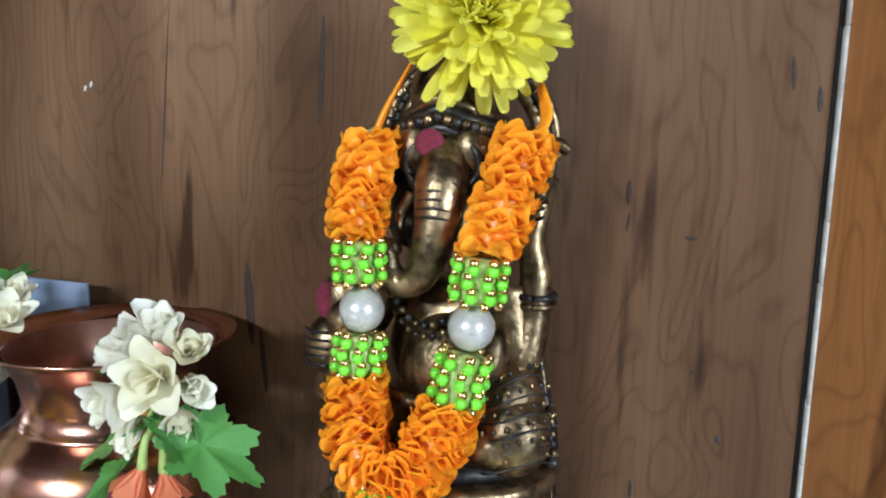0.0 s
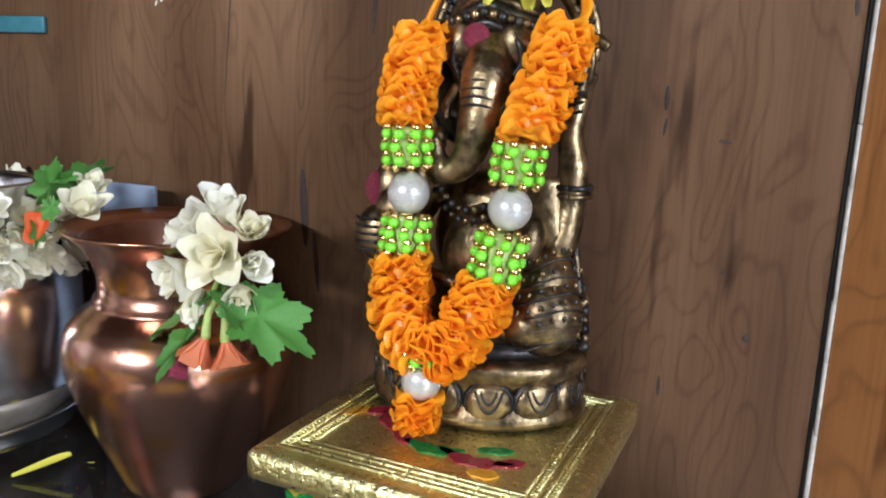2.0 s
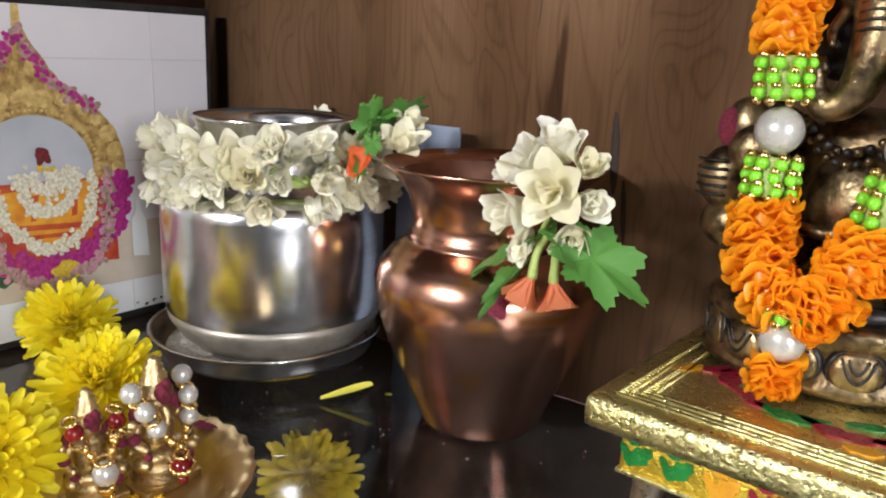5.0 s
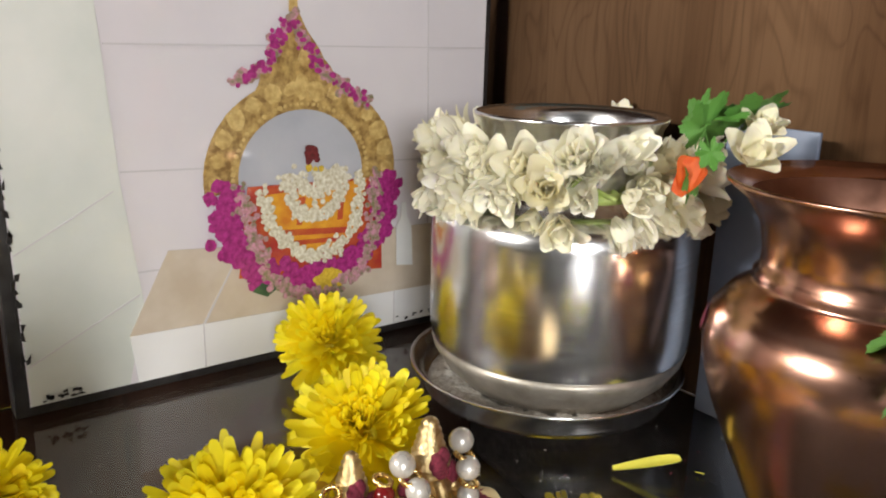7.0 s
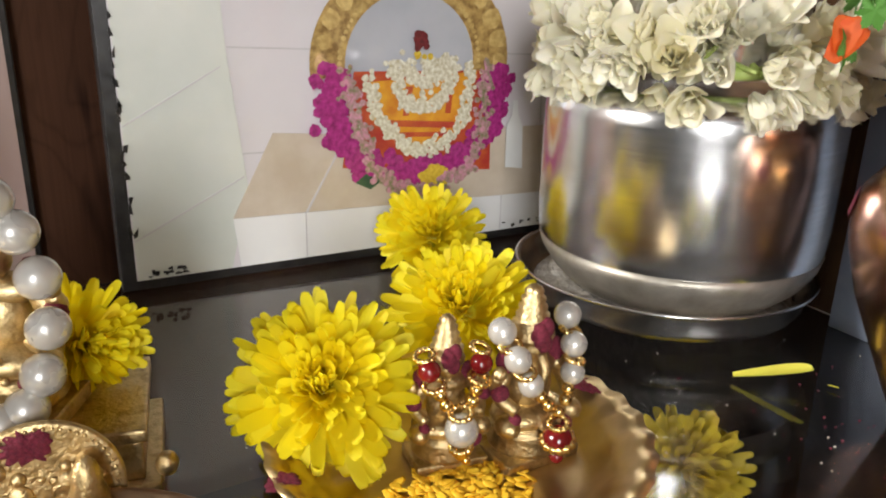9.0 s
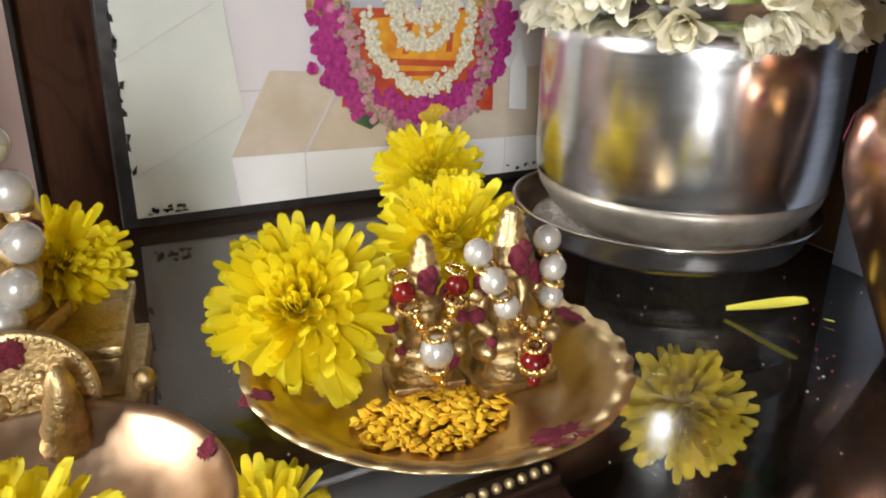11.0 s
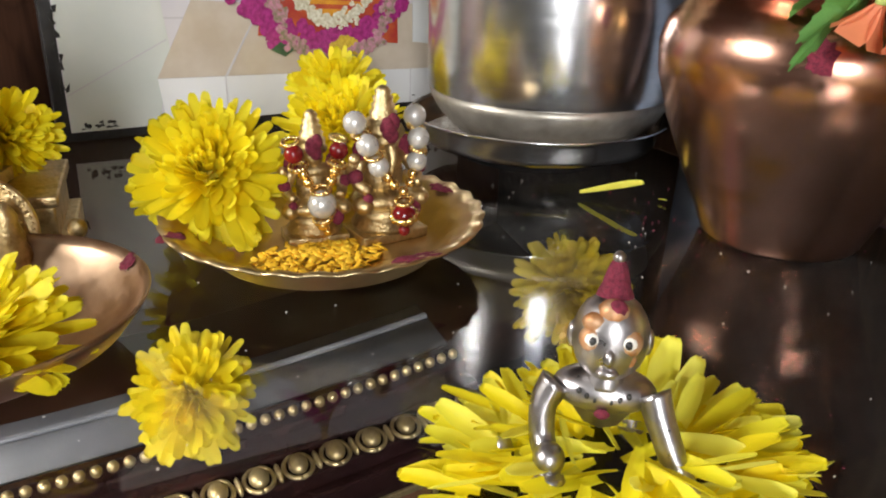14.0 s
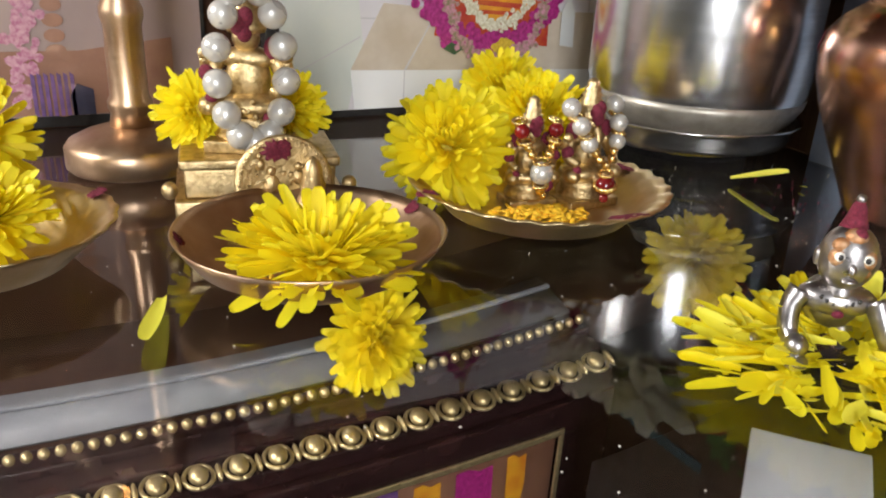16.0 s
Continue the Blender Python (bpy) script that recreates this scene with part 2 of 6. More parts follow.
P_TILE = print_mat("print_tile", (0.66, 0.63, 0.66), (0.73, 0.70, 0.72), 7)
P_PILLAR = print_mat("print_pillar", (0.58, 0.62, 0.57), (0.72, 0.73, 0.68), 9)
P_LINE = print_mat("print_joint", (0.55, 0.53, 0.54), (0.60, 0.58, 0.59), 20)
P_LEDGE = print_mat("print_ledge", (0.54, 0.45, 0.34), (0.64, 0.56, 0.46), 30)
P_FRONT = print_mat("print_front", (0.76, 0.76, 0.76), (0.82, 0.82, 0.81), 12)
P_GOLD = print_mat("print_gold", (0.22, 0.12, 0.03), (0.55, 0.37, 0.12), 170)
P_GOLD_LT = print_mat("print_gold_light", (0.42, 0.27, 0.08), (0.66, 0.48, 0.18), 200)
P_NICHE = print_mat("print_niche", (0.40, 0.42, 0.47), (0.50, 0.51, 0.55), 14)
P_PINK = print_mat("print_magenta", (0.26, 0.006, 0.12), (0.48, 0.03, 0.25), 320)
P_ROSE = print_mat("print_rose", (0.42, 0.12, 0.22), (0.62, 0.36, 0.40), 320)
P_MIX = print_mat("print_rose_green", (0.20, 0.20, 0.09), (0.60, 0.27, 0.36), 300)
P_ORANGE = print_mat("print_orange", (0.62, 0.20, 0.01), (0.78, 0.38, 0.02), 90)
P_REDCLOTH = print_mat("print_red", (0.42, 0.03, 0.02), (0.55, 0.10, 0.02), 90)
P_JASMINE = print_mat("print_jasmine", (0.50, 0.44, 0.28), (0.80, 0.78, 0.66), 420)
P_DARKRED = print_mat("print_dark_red", (0.09, 0.006, 0.008), (0.18, 0.015, 0.02), 400)
P_YEL = print_mat("print_yellow", (0.55, 0.36, 0.02), (0.72, 0.52, 0.05), 400)
P_CANDLE = print_mat("print_candle", (0.72, 0.74, 0.74), (0.80, 0.81, 0.80), 30)
P_GREEN = print_mat("print_green", (0.02, 0.06, 0.03), (0.05, 0.12, 0.05), 200)
P_BROWN = print_mat("print_brown", (0.26, 0.12, 0.07), (0.36, 0.18, 0.11), 30)
P_WALL = print_mat("print_rosy_wall", (0.29, 0.20, 0.18), (0.38, 0.28, 0.25), 8)
P_PURPLE = print_mat("print_violet", (0.10, 0.05, 0.16), (0.22, 0.10, 0.30), 120)
P_NAVY = print_mat("print_navy", (0.012, 0.014, 0.04), (0.03, 0.03, 0.07), 90)


def glass_mat():
    m, nt, b = nodes_of("smoked_glass")
    set_in(b, Roughness=0.0, IOR=1.42)
    b.inputs["Base Color"].default_value = (0.80, 0.77, 0.74, 1)
    b.inputs["Transmission Weight"].default_value = 1.0
    return m


GLASS = glass_mat()


# ---- mesh helpers ----
def part(name, bm, material, parent=None, label="", smooth=True):
    me = bpy.data.meshes.new(name)
    bmesh.ops.recalc_face_normals(bm, faces=bm.faces)
    bm.to_mesh(me)
    bm.free()
    for m in material if isinstance(material, (list, tuple)) else [material]:
        me.materials.append(m)
    if smooth:
        me.shade_smooth()
    ob = new(name, me)
    if parent is not None:
        ob.parent = parent
    if label:
        tagged(ob, label)
    return ob


def shared(name, me, m, parent=None):
    """An object of its own on a mesh that alike pieces share."""
    ob = new(name, me)
    ob.parent = parent
    ob.matrix_basis = m
    return ob


def mesh_of(name, bm, material, smooth=True):
    me = bpy.data.meshes.new(name)
    bm.to_mesh(me)
    bm.free()
    me.materials.append(material)
    if smooth:
        me.shade_smooth()
    return me


def thing(name, at, label, category, group="", kind=""):
    ob = new(name)
    ob.location = at
    ob.empty_display_size = 0.01
    return tagged(ob, label, category, group, kind)


def at_world(ob):
    """Parts built in room coordinates keep their place under a thing that stands elsewhere."""
    ob.matrix_parent_inverse = Matrix.Translation(ob.parent.location).inverted() if ob.parent.parent is None else Matrix.Identity(4)
    return ob


def wpart(name, bm, material, parent, label="", smooth=True):
    return at_world(part(name, bm, material, parent, label, smooth))


def add_box(bm, x0, x1, y0, y1, z0, z1, m=None, bevel=0.0, mi=0):
    b2 = bmesh.new()
    bmesh.ops.create_cube(b2, size=1)
    for v in b2.verts:
        v.co = Vector(((x0 + x1) / 2 + v.co.x * (x1 - x0), (y0 + y1) / 2 + v.co.y * (y1 - y0), (z0 + z1) / 2 + v.co.z * (z1 - z0)))
    if bevel:
        bmesh.ops.bevel(b2, geom=b2.edges[:], offset=bevel, segments=2, profile=0.7, affect="EDGES")
    join(bm, b2, m, mi)
    return bm


def join(bm, b2, m=None, mi=0):
    """Move b2's faces into bm."""
    if m is not None:
        b2.transform(m)
    vs = {v: bm.verts.new(v.co) for v in b2.verts}
    for f in b2.faces:
        try:
            g = bm.faces.new([vs[v] for v in f.verts])
            g.material_index = mi
            g.smooth = True
        except ValueError:
            pass
    b2.free()
    return bm


def box(x0, x1, y0, y1, z0, z1, bevel=0.0):
    return add_box(bmesh.new(), x0, x1, y0, y1, z0, z1, None, bevel)


def ball(bm, c, r, segs=12, rings=8, rot=None, mi=0):
    """An ellipsoid; r is a number or three."""
    b2 = bmesh.new()
    bmesh.ops.create_uvsphere(b2, u_segments=segs, v_segments=rings, radius=1)
    rr = (r, r, r) if isinstance(r, (int, float)) else r
    m = Matrix.Translation(c) @ (rot or Matrix.Identity(4)) @ Matrix.Diagonal((*rr, 1))
    return join(bm, b2, m, mi)


def lathe(bm, profile, centre=(0, 0, 0), segs=48, squash=1.0, wave=None, mi=0, shift=None, caps=True):
    """Turn a profile of (radius, height); wave(angle, i) changes the radius, shift(angle, i) the height."""
    rows = []
    for i, (r, z) in enumerate(profile):
        row = []
        for k in range(segs):
            a = 2 * math.pi * k / segs
            q = r * (wave(a, i) if wave else 1.0)
            dz = shift(a, i) if shift else 0.0
            row.append(bm.verts.new((centre[0] + q * math.cos(a), centre[1] + q * math.sin(a) * squash, centre[2] + z + dz)))
        rows.append(row)
    for a, b in zip(rows, rows[1:]):
        for k in range(segs):
            f = bm.faces.new((a[k], a[(k + 1) % segs], b[(k + 1) % segs], b[k]))
            f.material_index, f.smooth = mi, True
    for row, r in ((rows[0], profile[0][0]), (rows[-1], profile[-1][0])):
        if r > 1e-5 and caps:
            f = bm.faces.new(row)
            f.material_index = mi
    return bm


def smooth_path(pts, n=6):
    """Catmull-Rom through the points."""
    p = [Vector(q) for q in pts]
    p = [p[0] * 2 - p[1]] + p + [p[-1] * 2 - p[-2]]
    out = []
    for i in range(1, len(p) - 2):
        for k in range(n):
            t = k / n
            a, b, c, d = p[i - 1], p[i], p[i + 1], p[i + 2]
            out.append(0.5 * ((2 * b) + (c - a) * t + (2 * a - 5 * b + 4 * c - d) * t * t + (3 * b - a - 3 * c + d) * t ** 3))
    out.append(p[-2].copy())
    return out


def tube(bm, pts, radii, segs=10, mi=0, n=5, flat=1.0):
    """A tapered tube along a smooth path."""
    path = smooth_path(pts, n)
    rad = [float(np.interp(i / (len(path) - 1), np.linspace(0, 1, len(radii)), radii)) for i in range(len(path))]
    prev = None
    rows = []
    for i, c in enumerate(path):
        d = (path[min(i + 1, len(path) - 1)] - path[max(i - 1, 0)]).normalized()
        u = d.cross(Vector((0, 0, 1)) if prev is None else prev)
        if u.length < 1e-4:
            u = d.cross(Vector((1, 0, 0)))
        u.normalize()
        v = u.cross(d).normalized()
        rows.append([bm.verts.new(c + rad[i] * (math.cos(2 * math.pi * k / segs) * u + flat * math.sin(2 * math.pi * k / segs) * v)) for k in range(segs)])
        prev = v
    for a, b in zip(rows, rows[1:]):
        for k in range(segs):
            f = bm.faces.new((a[k], a[(k + 1) % segs], b[(k + 1) % segs], b[k]))
            f.material_index, f.smooth = mi, True
    for row in (rows[0], rows[-1]):
        f = bm.faces.new(row)
        f.material_index, f.smooth = mi, True
    return bm


def frame_to(d, up=(0, 0, 1)):
    """A turn whose z goes along d."""
    return Vector(d).to_track_quat("Z", "Y").to_matrix().to_4x4()


# ---- structure ----
def structure(name, bm, mat, label, smooth=False):
    return tagged(part(name, bm, mat, None, "", smooth), label, "structure", "", "structure")


WALL_Y, LEFT_X = 0.403, -0.640
structure("wall_back", box(-0.66, 0.0565, WALL_Y, WALL_Y + 0.02, -0.004, 0.78), WOOD, "walnut veneer back panel of the shrine cabinet with upright grain")
# lower part of the back, blackened to stand for shade under the glass
structure("wall_back_lower", box(-0.66, 0.62, WALL_Y, WALL_Y + 0.02, -0.55, -0.0042), BLACK_SHADE, "back board of the lower compartment, coloured black for its shade")
structure("wall_right_panel", box(0.0612, 0.62, WALL_Y - 0.002, WALL_Y + 0.02, -0.004, 0.78), WOOD_WARM, "warm orange-brown veneer panel beside the walnut panel")
edge = bmesh.new()
rng = random.Random(4)
z = -0.002
while z < 0.75:
    h = rng.uniform(0.02, 0.07)
    add_box(edge, 0.0595 + rng.uniform(-0.0003, 0.0003), 0.0610, WALL_Y - 0.0032, WALL_Y + 0.012, z, z + h - rng.choice((0, 0, 0.0006)))
    z += h
structure("trim", edge, EDGE_WHITE, "thin chipped white edging strip of a wooden panel")
structure("panel_gap", box(0.0565, 0.0590, WALL_Y + 0.004, WALL_Y + 0.018, -0.004, 0.78), BLACK, "dark joint between two wooden panels")
structure("wall_left", box(-0.66, LEFT_X, -0.75, WALL_Y - 0.001, -0.55, 0.78), WOOD_DARK, "dark reddish-brown veneer side panel of the shrine cabinet")
structure("ceiling", box(-0.66, 0.62, -0.05, WALL_Y - 0.001, 0.78, 0.80), WOOD, "walnut veneer top of the shrine cabinet")
# floor colour holds the darkness of the compartment
structure("cabinet_floor", box(-0.66, 0.62, -0.75, WALL_Y + 0.02, -0.57, -0.55), BLACK_SHADE, "floor of the lower compartment, coloured black for its shade")
shelf = structure("glass_shelf", box(-0.630, 0.60, -0.46, 0.4005, -0.006, 0.0, 0.001), GLASS, "smoked glass shelf, glossy and dark, with small specks")
shelf.visible_shadow = False
structure("room_floor", box(-2.4, 2.4, -3.2, 0.5, -0.92, -0.90), plain("floor_stone", (0.3, 0.28, 0.25), (0.4, 0.37, 0.33), 0.3, 0, 12, 0.1), "polished stone floor of the room")
structure("room_ceiling", box(-2.4, 2.4, -3.2, 0.5, 1.80, 1.83), PLASTER, "plain plaster ceiling")
structure("wall_west", box(-2.43, -2.4, -3.2, 0.5, -0.9, 1.8), PLASTER, "plain plaster wall")
structure("wall_east", box(2.4, 2.43, -3.2, 0.5, -0.9, 1.8), PLASTER, "plain plaster wall")
structure("wall_south", box(-2.4, 2.4, -3.23, -3.2, -0.9, 1.8), PLASTER, "plain plaster wall")
for nm, x0, x1, z0, z1 in (("wall_north_a", -2.4, -0.66, -0.9, 1.8), ("wall_north_b", 0.62, 2.4, -0.9, 1.8), ("wall_north_c", -0.66, 0.62, 0.80, 1.8), ("wall_north_d", -0.66, 0.62, -0.9, -0.57)):
    structure(nm, box(x0, x1, WALL_Y + 0.021, 0.5, z0, z1), PLASTER, "plain plaster wall round the shrine cabinet")


# dents and streaks in the veneer
for k, (x, zz, w, h) in enumerate(((0.021, 0.120, 0.0018, 0.0022), (-0.031, 0.243, 0.0013, 0.0065), (-0.0305, 0.228, 0.0008, 0.0050), (-0.021, 0.086, 0.0010, 0.0060), (0.000, 0.222, 0.0032, 0.0009), (0.052, 0.290, 0.0012, 0.0060), (-0.304, 0.285, 0.0005, 0.0560), (-0.249, 0.165, 0.0028, 0.0260), (0.006, 0.154, 0.0016, 0.0007), (0.040, 0.302, 0.0010, 0.0080), (-0.201, 0.302, 0.0016, 0.0300), (-0.240, 0.130, 0.0018, 0.0200))):
    d = bmesh.new()
    ball(d, (x, WALL_Y, zz), (w, 0.0003, h), 12, 8, pose(0, 0, 0, 0, (k * 37) % 15 - 7, 0))
    ob = part("veneer_dent", d, DENT, bpy.data.objects["wall_back"])
for x, zz in ((-0.362, 0.2905), (-0.3575, 0.2930)):
    d = ball(bmesh.new(), (x, WALL_Y, zz), (0.0010, 0.0003, 0.0020), 10, 6, pose(0, 0, 0, 0, 20, 0))
    part("veneer_chip", d, EDGE_WHITE, bpy.data.objects["wall_back"])
sheet = thing("hanging_sheet", (-0.52, 0.401, 0.276), "clear sheet with a teal top bar hung on the wooden panel", "wall hanging")
wpart("top_bar", box(-0.585, -0.4585, 0.3995, 0.4028, 0.2700, 0.2815, 0.0012), TEAL, sheet, "teal plastic bar", False)


# ---- flat prints ----
def flat(bm, pts, x, t=0.0004, mi=0):
    """A printed patch: an outline of (y, z) on the plane x."""
    a = [bm.verts.new((x, y, z)) for y, z in pts]
    b = [bm.verts.new((x + t, y, z)) for y, z in pts]
    bm.faces.new(b)
    for i in range(len(pts)):
        bm.faces.new((a[i], a[(i + 1) % len(pts)], b[(i + 1) % len(pts)], b[i]))
    return bm


def arc(cy, cz, ry, rz, a0, a1, n=24):
    return [(cy + ry * math.cos(radians(a0 + (a1 - a0) * i / n)), cz + rz * math.sin(radians(a0 + (a1 - a0) * i / n))) for i in range(n + 1)]


def ragged(pts, amount, seed, n=3):
    """The outline broken into small uneven steps, like massed blossoms."""
    rg = random.Random(seed)
    out = []
    for (y0, z0), (y1, z1) in zip(pts, pts[1:] + pts[:1]):
        for k in range(n):
            t = k / n
            out.append((y0 + (y1 - y0) * t + rg.uniform(-amount, amount), z0 + (z1 - z0) * t + rg.uniform(-amount, amount)))
    return out


def dots(bm, pts, r, x, seed, t=0.0003):
    rg = random.Random(seed)
    for k, (y, z) in enumerate(pts):
        q = r * rg.uniform(0.7, 1.25)
        flat(bm, [(y + q * math.cos(a) * rg.uniform(0.75, 1.2), z + q * math.sin(a) * rg.uniform(0.75, 1.2)) for a in np.linspace(0, 2 * math.pi, 8)[:-1]], x + k * 0.000004, t)
    return bm


def along(pts, n, spread, seed):
    rg = random.Random(seed)
    path = smooth_path([(0, y, z) for y, z in pts], 12)
    out = []
    for _ in range(n):
        p = path[rg.randrange(len(path))]
        out.append((p.y + rg.gauss(0, spread), p.z + rg.gauss(0, spread)))
    return out


PX = -0.609
photo = thing("framed_photograph", (PX - 0.008, 0.215, 0.0), "glossy photograph of a garlanded shrine in a worn black border", "picture")
wpart("backing", box(PX - 0.016, PX - 0.001, 0.050, 0.384, 0.0, 0.246, 0.001), BLACK, photo, "black board with a chipped border", False)
X = PX
wpart("print", flat(bmesh.new(), [(0.058, 0.006), (0.379, 0.006), (0.379, 0.240), (0.057, 0.240)], X - 0.001, 0.001), P_TILE, photo, "printed white tiled niche", False)
X += 0.0004
wpart("printed_pillar", flat(bmesh.new(), [(0.0585, 0.0065), (0.112, 0.0065), (0.124, 0.055), (0.116, 0.13), (0.110, 0.2395), (0.0575, 0.2395)], X), P_PILLAR, photo, "printed pale green pillar", False)
lines = bmesh.new()
for a, b in (((0.1165, 0.135), (0.378, 0.125)), ((0.327, 0.239), (0.331, 0.036)), ((0.113, 0.205), (0.378, 0.2045)), ((0.1215, 0.075), (0.378, 0.07))):
    d = Vector((b[0] - a[0], b[1] - a[1])).normalized() * 0.0005
    flat(lines, [(a[0] - d.y, a[1] + d.x), (b[0] - d.y, b[1] + d.x), (b[0] + d.y, b[1] - d.x), (a[0] + d.y, a[1] - d.x)], X, 0.0002)
for a, b in (((0.0585, 0.095), (0.112, 0.125)), ((0.0585, 0.03), (0.122, 0.062))):
    flat(lines, [a, b, (b[0], b[1] - 0.0009), (a[0], a[1] - 0.0009)], X + 0.0002, 0.0004)
tagged(wpart("printed_tile_joints", lines, P_LINE, photo, "", False), kind="stuff")
X += 0.0007
wpart("printed_ledge", flat(bmesh.new(), [(0.114, 0.037), (0.378, 0.030), (0.378, 0.078), (0.189, 0.082), (0.140, 0.086)], X), P_LEDGE, photo, "printed beige tiled ledge", False)
wpart("printed_ledge_front", flat(bmesh.new(), [(0.117, 0.0065), (0.378, 0.0065), (0.378, 0.030), (0.114, 0.0368)], X), P_FRONT, photo, "printed white ledge front", False)
lj = bmesh.new()
for p in ([(0.158, 0.0358), (0.160, 0.0358), (0.186, 0.081), (0.185, 0.081)], [(0.158, 0.0065), (0.1588, 0.0065), (0.1588, 0.0355), (0.158, 0.0355)], [(0.235, 0.0335), (0.236, 0.0335), (0.24, 0.079), (0.239, 0.079)], [(0.235, 0.0065), (0.2358, 0.0065), (0.2358, 0.0335), (0.235, 0.0335)], [(0.30, 0.0065), (0.3008, 0.0065), (0.3008, 0.032), (0.30, 0.032)]):
    flat(lj, p, X + 0.0004, 0.0002)
tagged(wpart("printed_ledge_joints", lj, P_LINE, photo, "", False), kind="stuff")
X += 0.0007
niche = [(0.184, 0.113)] + arc(0.229, 0.124, 0.045, 0.042, 172, 8) + [(0.274, 0.110)]
wpart("printed_niche", flat(bmesh.new(), niche, X), P_NICHE, photo, "printed blue-grey niche", False)
arch = bmesh.new()
o = arc(0.231, 0.124, 0.068, 0.062, 188, -10, 30)
i_ = arc(0.229, 0.124, 0.044, 0.042, 188, -10, 30)
for k in range(30):
    flat(arch, [o[k], o[k + 1], i_[k + 1], i_[k]], X + 0.0004)
tagged(wpart("printed_arch", arch, P_GOLD, photo, "printed carved golden arch", False), kind="stuff")
crest = bmesh.new()
flat(crest, ragged([(0.196, 0.172), (0.203, 0.190), (0.212, 0.205), (0.219, 0.217), (0.225, 0.231), (0.232, 0.216), (0.242, 0.203), (0.252, 0.188), (0.262, 0.172), (0.231, 0.168)], 0.0008, 3), X + 0.0008)
wpart("printed_crest", crest, P_GOLD, photo, "printed golden crest", False)
knob = bmesh.new()
dots(knob, [(y, z) for y, z in arc(0.231, 0.124, 0.061, 0.056, 180, 0, 13)], 0.0058, X + 0.0012, 8)
dots(knob, [(0.229, 0.183), (0.229, 0.176), (0.231, 0.198), (0.22, 0.178), (0.24, 0.176)], 0.0055, X + 0.0012, 9)
dots(knob, arc(0.229, 0.124, 0.0475, 0.0455, 184, -4, 40), 0.0016, X + 0.0012, 10)
tagged(wpart("printed_arch_carving", knob, P_GOLD_LT, photo, "", False), kind="stuff")
pole = bmesh.new()
flat(pole, [(0.2215, 0.225), (0.2275, 0.225), (0.227, 0.2395), (0.222, 0.2395)], X + 0.0012)
wpart("printed_finial", pole, P_GOLD_LT, photo, "", False)
ros = bmesh.new()
dots(ros, along([(0.213, 0.209), (0.222, 0.219), (0.233, 0.205), (0.243, 0.192), (0.262, 0.178), (0.274, 0.171)], 80, 0.0028, 5), 0.0024, X + 0.0016, 12)
dots(ros, along([(0.214, 0.208), (0.205, 0.195), (0.196, 0.188), (0.186, 0.186)], 46, 0.0024, 6), 0.0024, X + 0.0016, 13)
mag = bmesh.new()
dots(mag, along([(0.213, 0.209), (0.222, 0.219), (0.233, 0.205), (0.243, 0.192), (0.262, 0.178), (0.274, 0.171)], 60, 0.0026, 15), 0.0019, X + 0.0021, 14)
dots(mag, along([(0.214, 0.208), (0.205, 0.195), (0.196, 0.188), (0.186, 0.186)], 36, 0.0022, 16), 0.0019, X + 0.0021, 16)
tagged(wpart("printed_magenta_blossoms", mag, P_PINK, photo, "printed magenta blossom string", False), kind="stuff")
tagged(wpart("printed_crest_blossoms", ros, P_MIX, photo, "printed pink blossom string", False), kind="stuff")
X += 0.002
wpart("printed_cloth_base", flat(bmesh.new(), [(0.182, 0.062), (0.288, 0.052), (0.287, 0.118), (0.19, 0.12)], X), P_REDCLOTH, photo, "printed red cloth", False)
gar = bmesh.new()
for s, seed in (([(0.178, 0.118), (0.174, 0.100), (0.182, 0.078), (0.202, 0.063), (0.232, 0.056), (0.262, 0.061), (0.283, 0.078), (0.291, 0.098), (0.290, 0.116)], 21),):
    dots(gar, along(s, 460, 0.0042, seed), 0.0036, X + 0.0001, seed)
tagged(wpart("printed_magenta_garland", gar, P_PINK, photo, "printed magenta flower garland", False), kind="stuff")
wpart("printed_orange_cloth", flat(bmesh.new(), ragged([(0.196, 0.113), (0.203, 0.09), (0.222, 0.073), (0.25, 0.072), (0.268, 0.084), (0.274, 0.117)], 0.001, 5), X + 0.0008), P_ORANGE, photo, "printed orange cloth", False)
fold = bmesh.new()
for p in ([(0.212, 0.086), (0.262, 0.082), (0.262, 0.086), (0.213, 0.09)], [(0.218, 0.079), (0.255, 0.077), (0.257, 0.08), (0.216, 0.082)], [(0.224, 0.110), (0.229, 0.110), (0.226, 0.092), (0.222, 0.092)], [(0.254, 0.112), (0.258, 0.112), (0.256, 0.092), (0.252, 0.092)]):
    flat(fold, p, X + 0.0012)
tagged(wpart("printed_folds", fold, P_REDCLOTH, photo, "", False), kind="stuff")
jas = bmesh.new()
dots(jas, along([(0.199, 0.117), (0.203, 0.096), (0.217, 0.079), (0.234, 0.070), (0.252, 0.075), (0.265, 0.091), (0.270, 0.119)], 300, 0.0022, 31), 0.0020, X + 0.0016, 31)
dots(jas, along([(0.214, 0.124), (0.222, 0.104), (0.236, 0.096), (0.250, 0.104), (0.258, 0.122)], 210, 0.0022, 32), 0.0020, X + 0.0016, 32)
dots(jas, along([(0.220, 0.124), (0.236, 0.112), (0.252, 0.123), (0.236, 0.121)], 180, 0.0026, 33), 0.0022, X + 0.0016, 33)
tagged(wpart("printed_jasmine_garland", jas, P_JASMINE, photo, "printed cream flower garland", False), kind="stuff")
sid = bmesh.new()
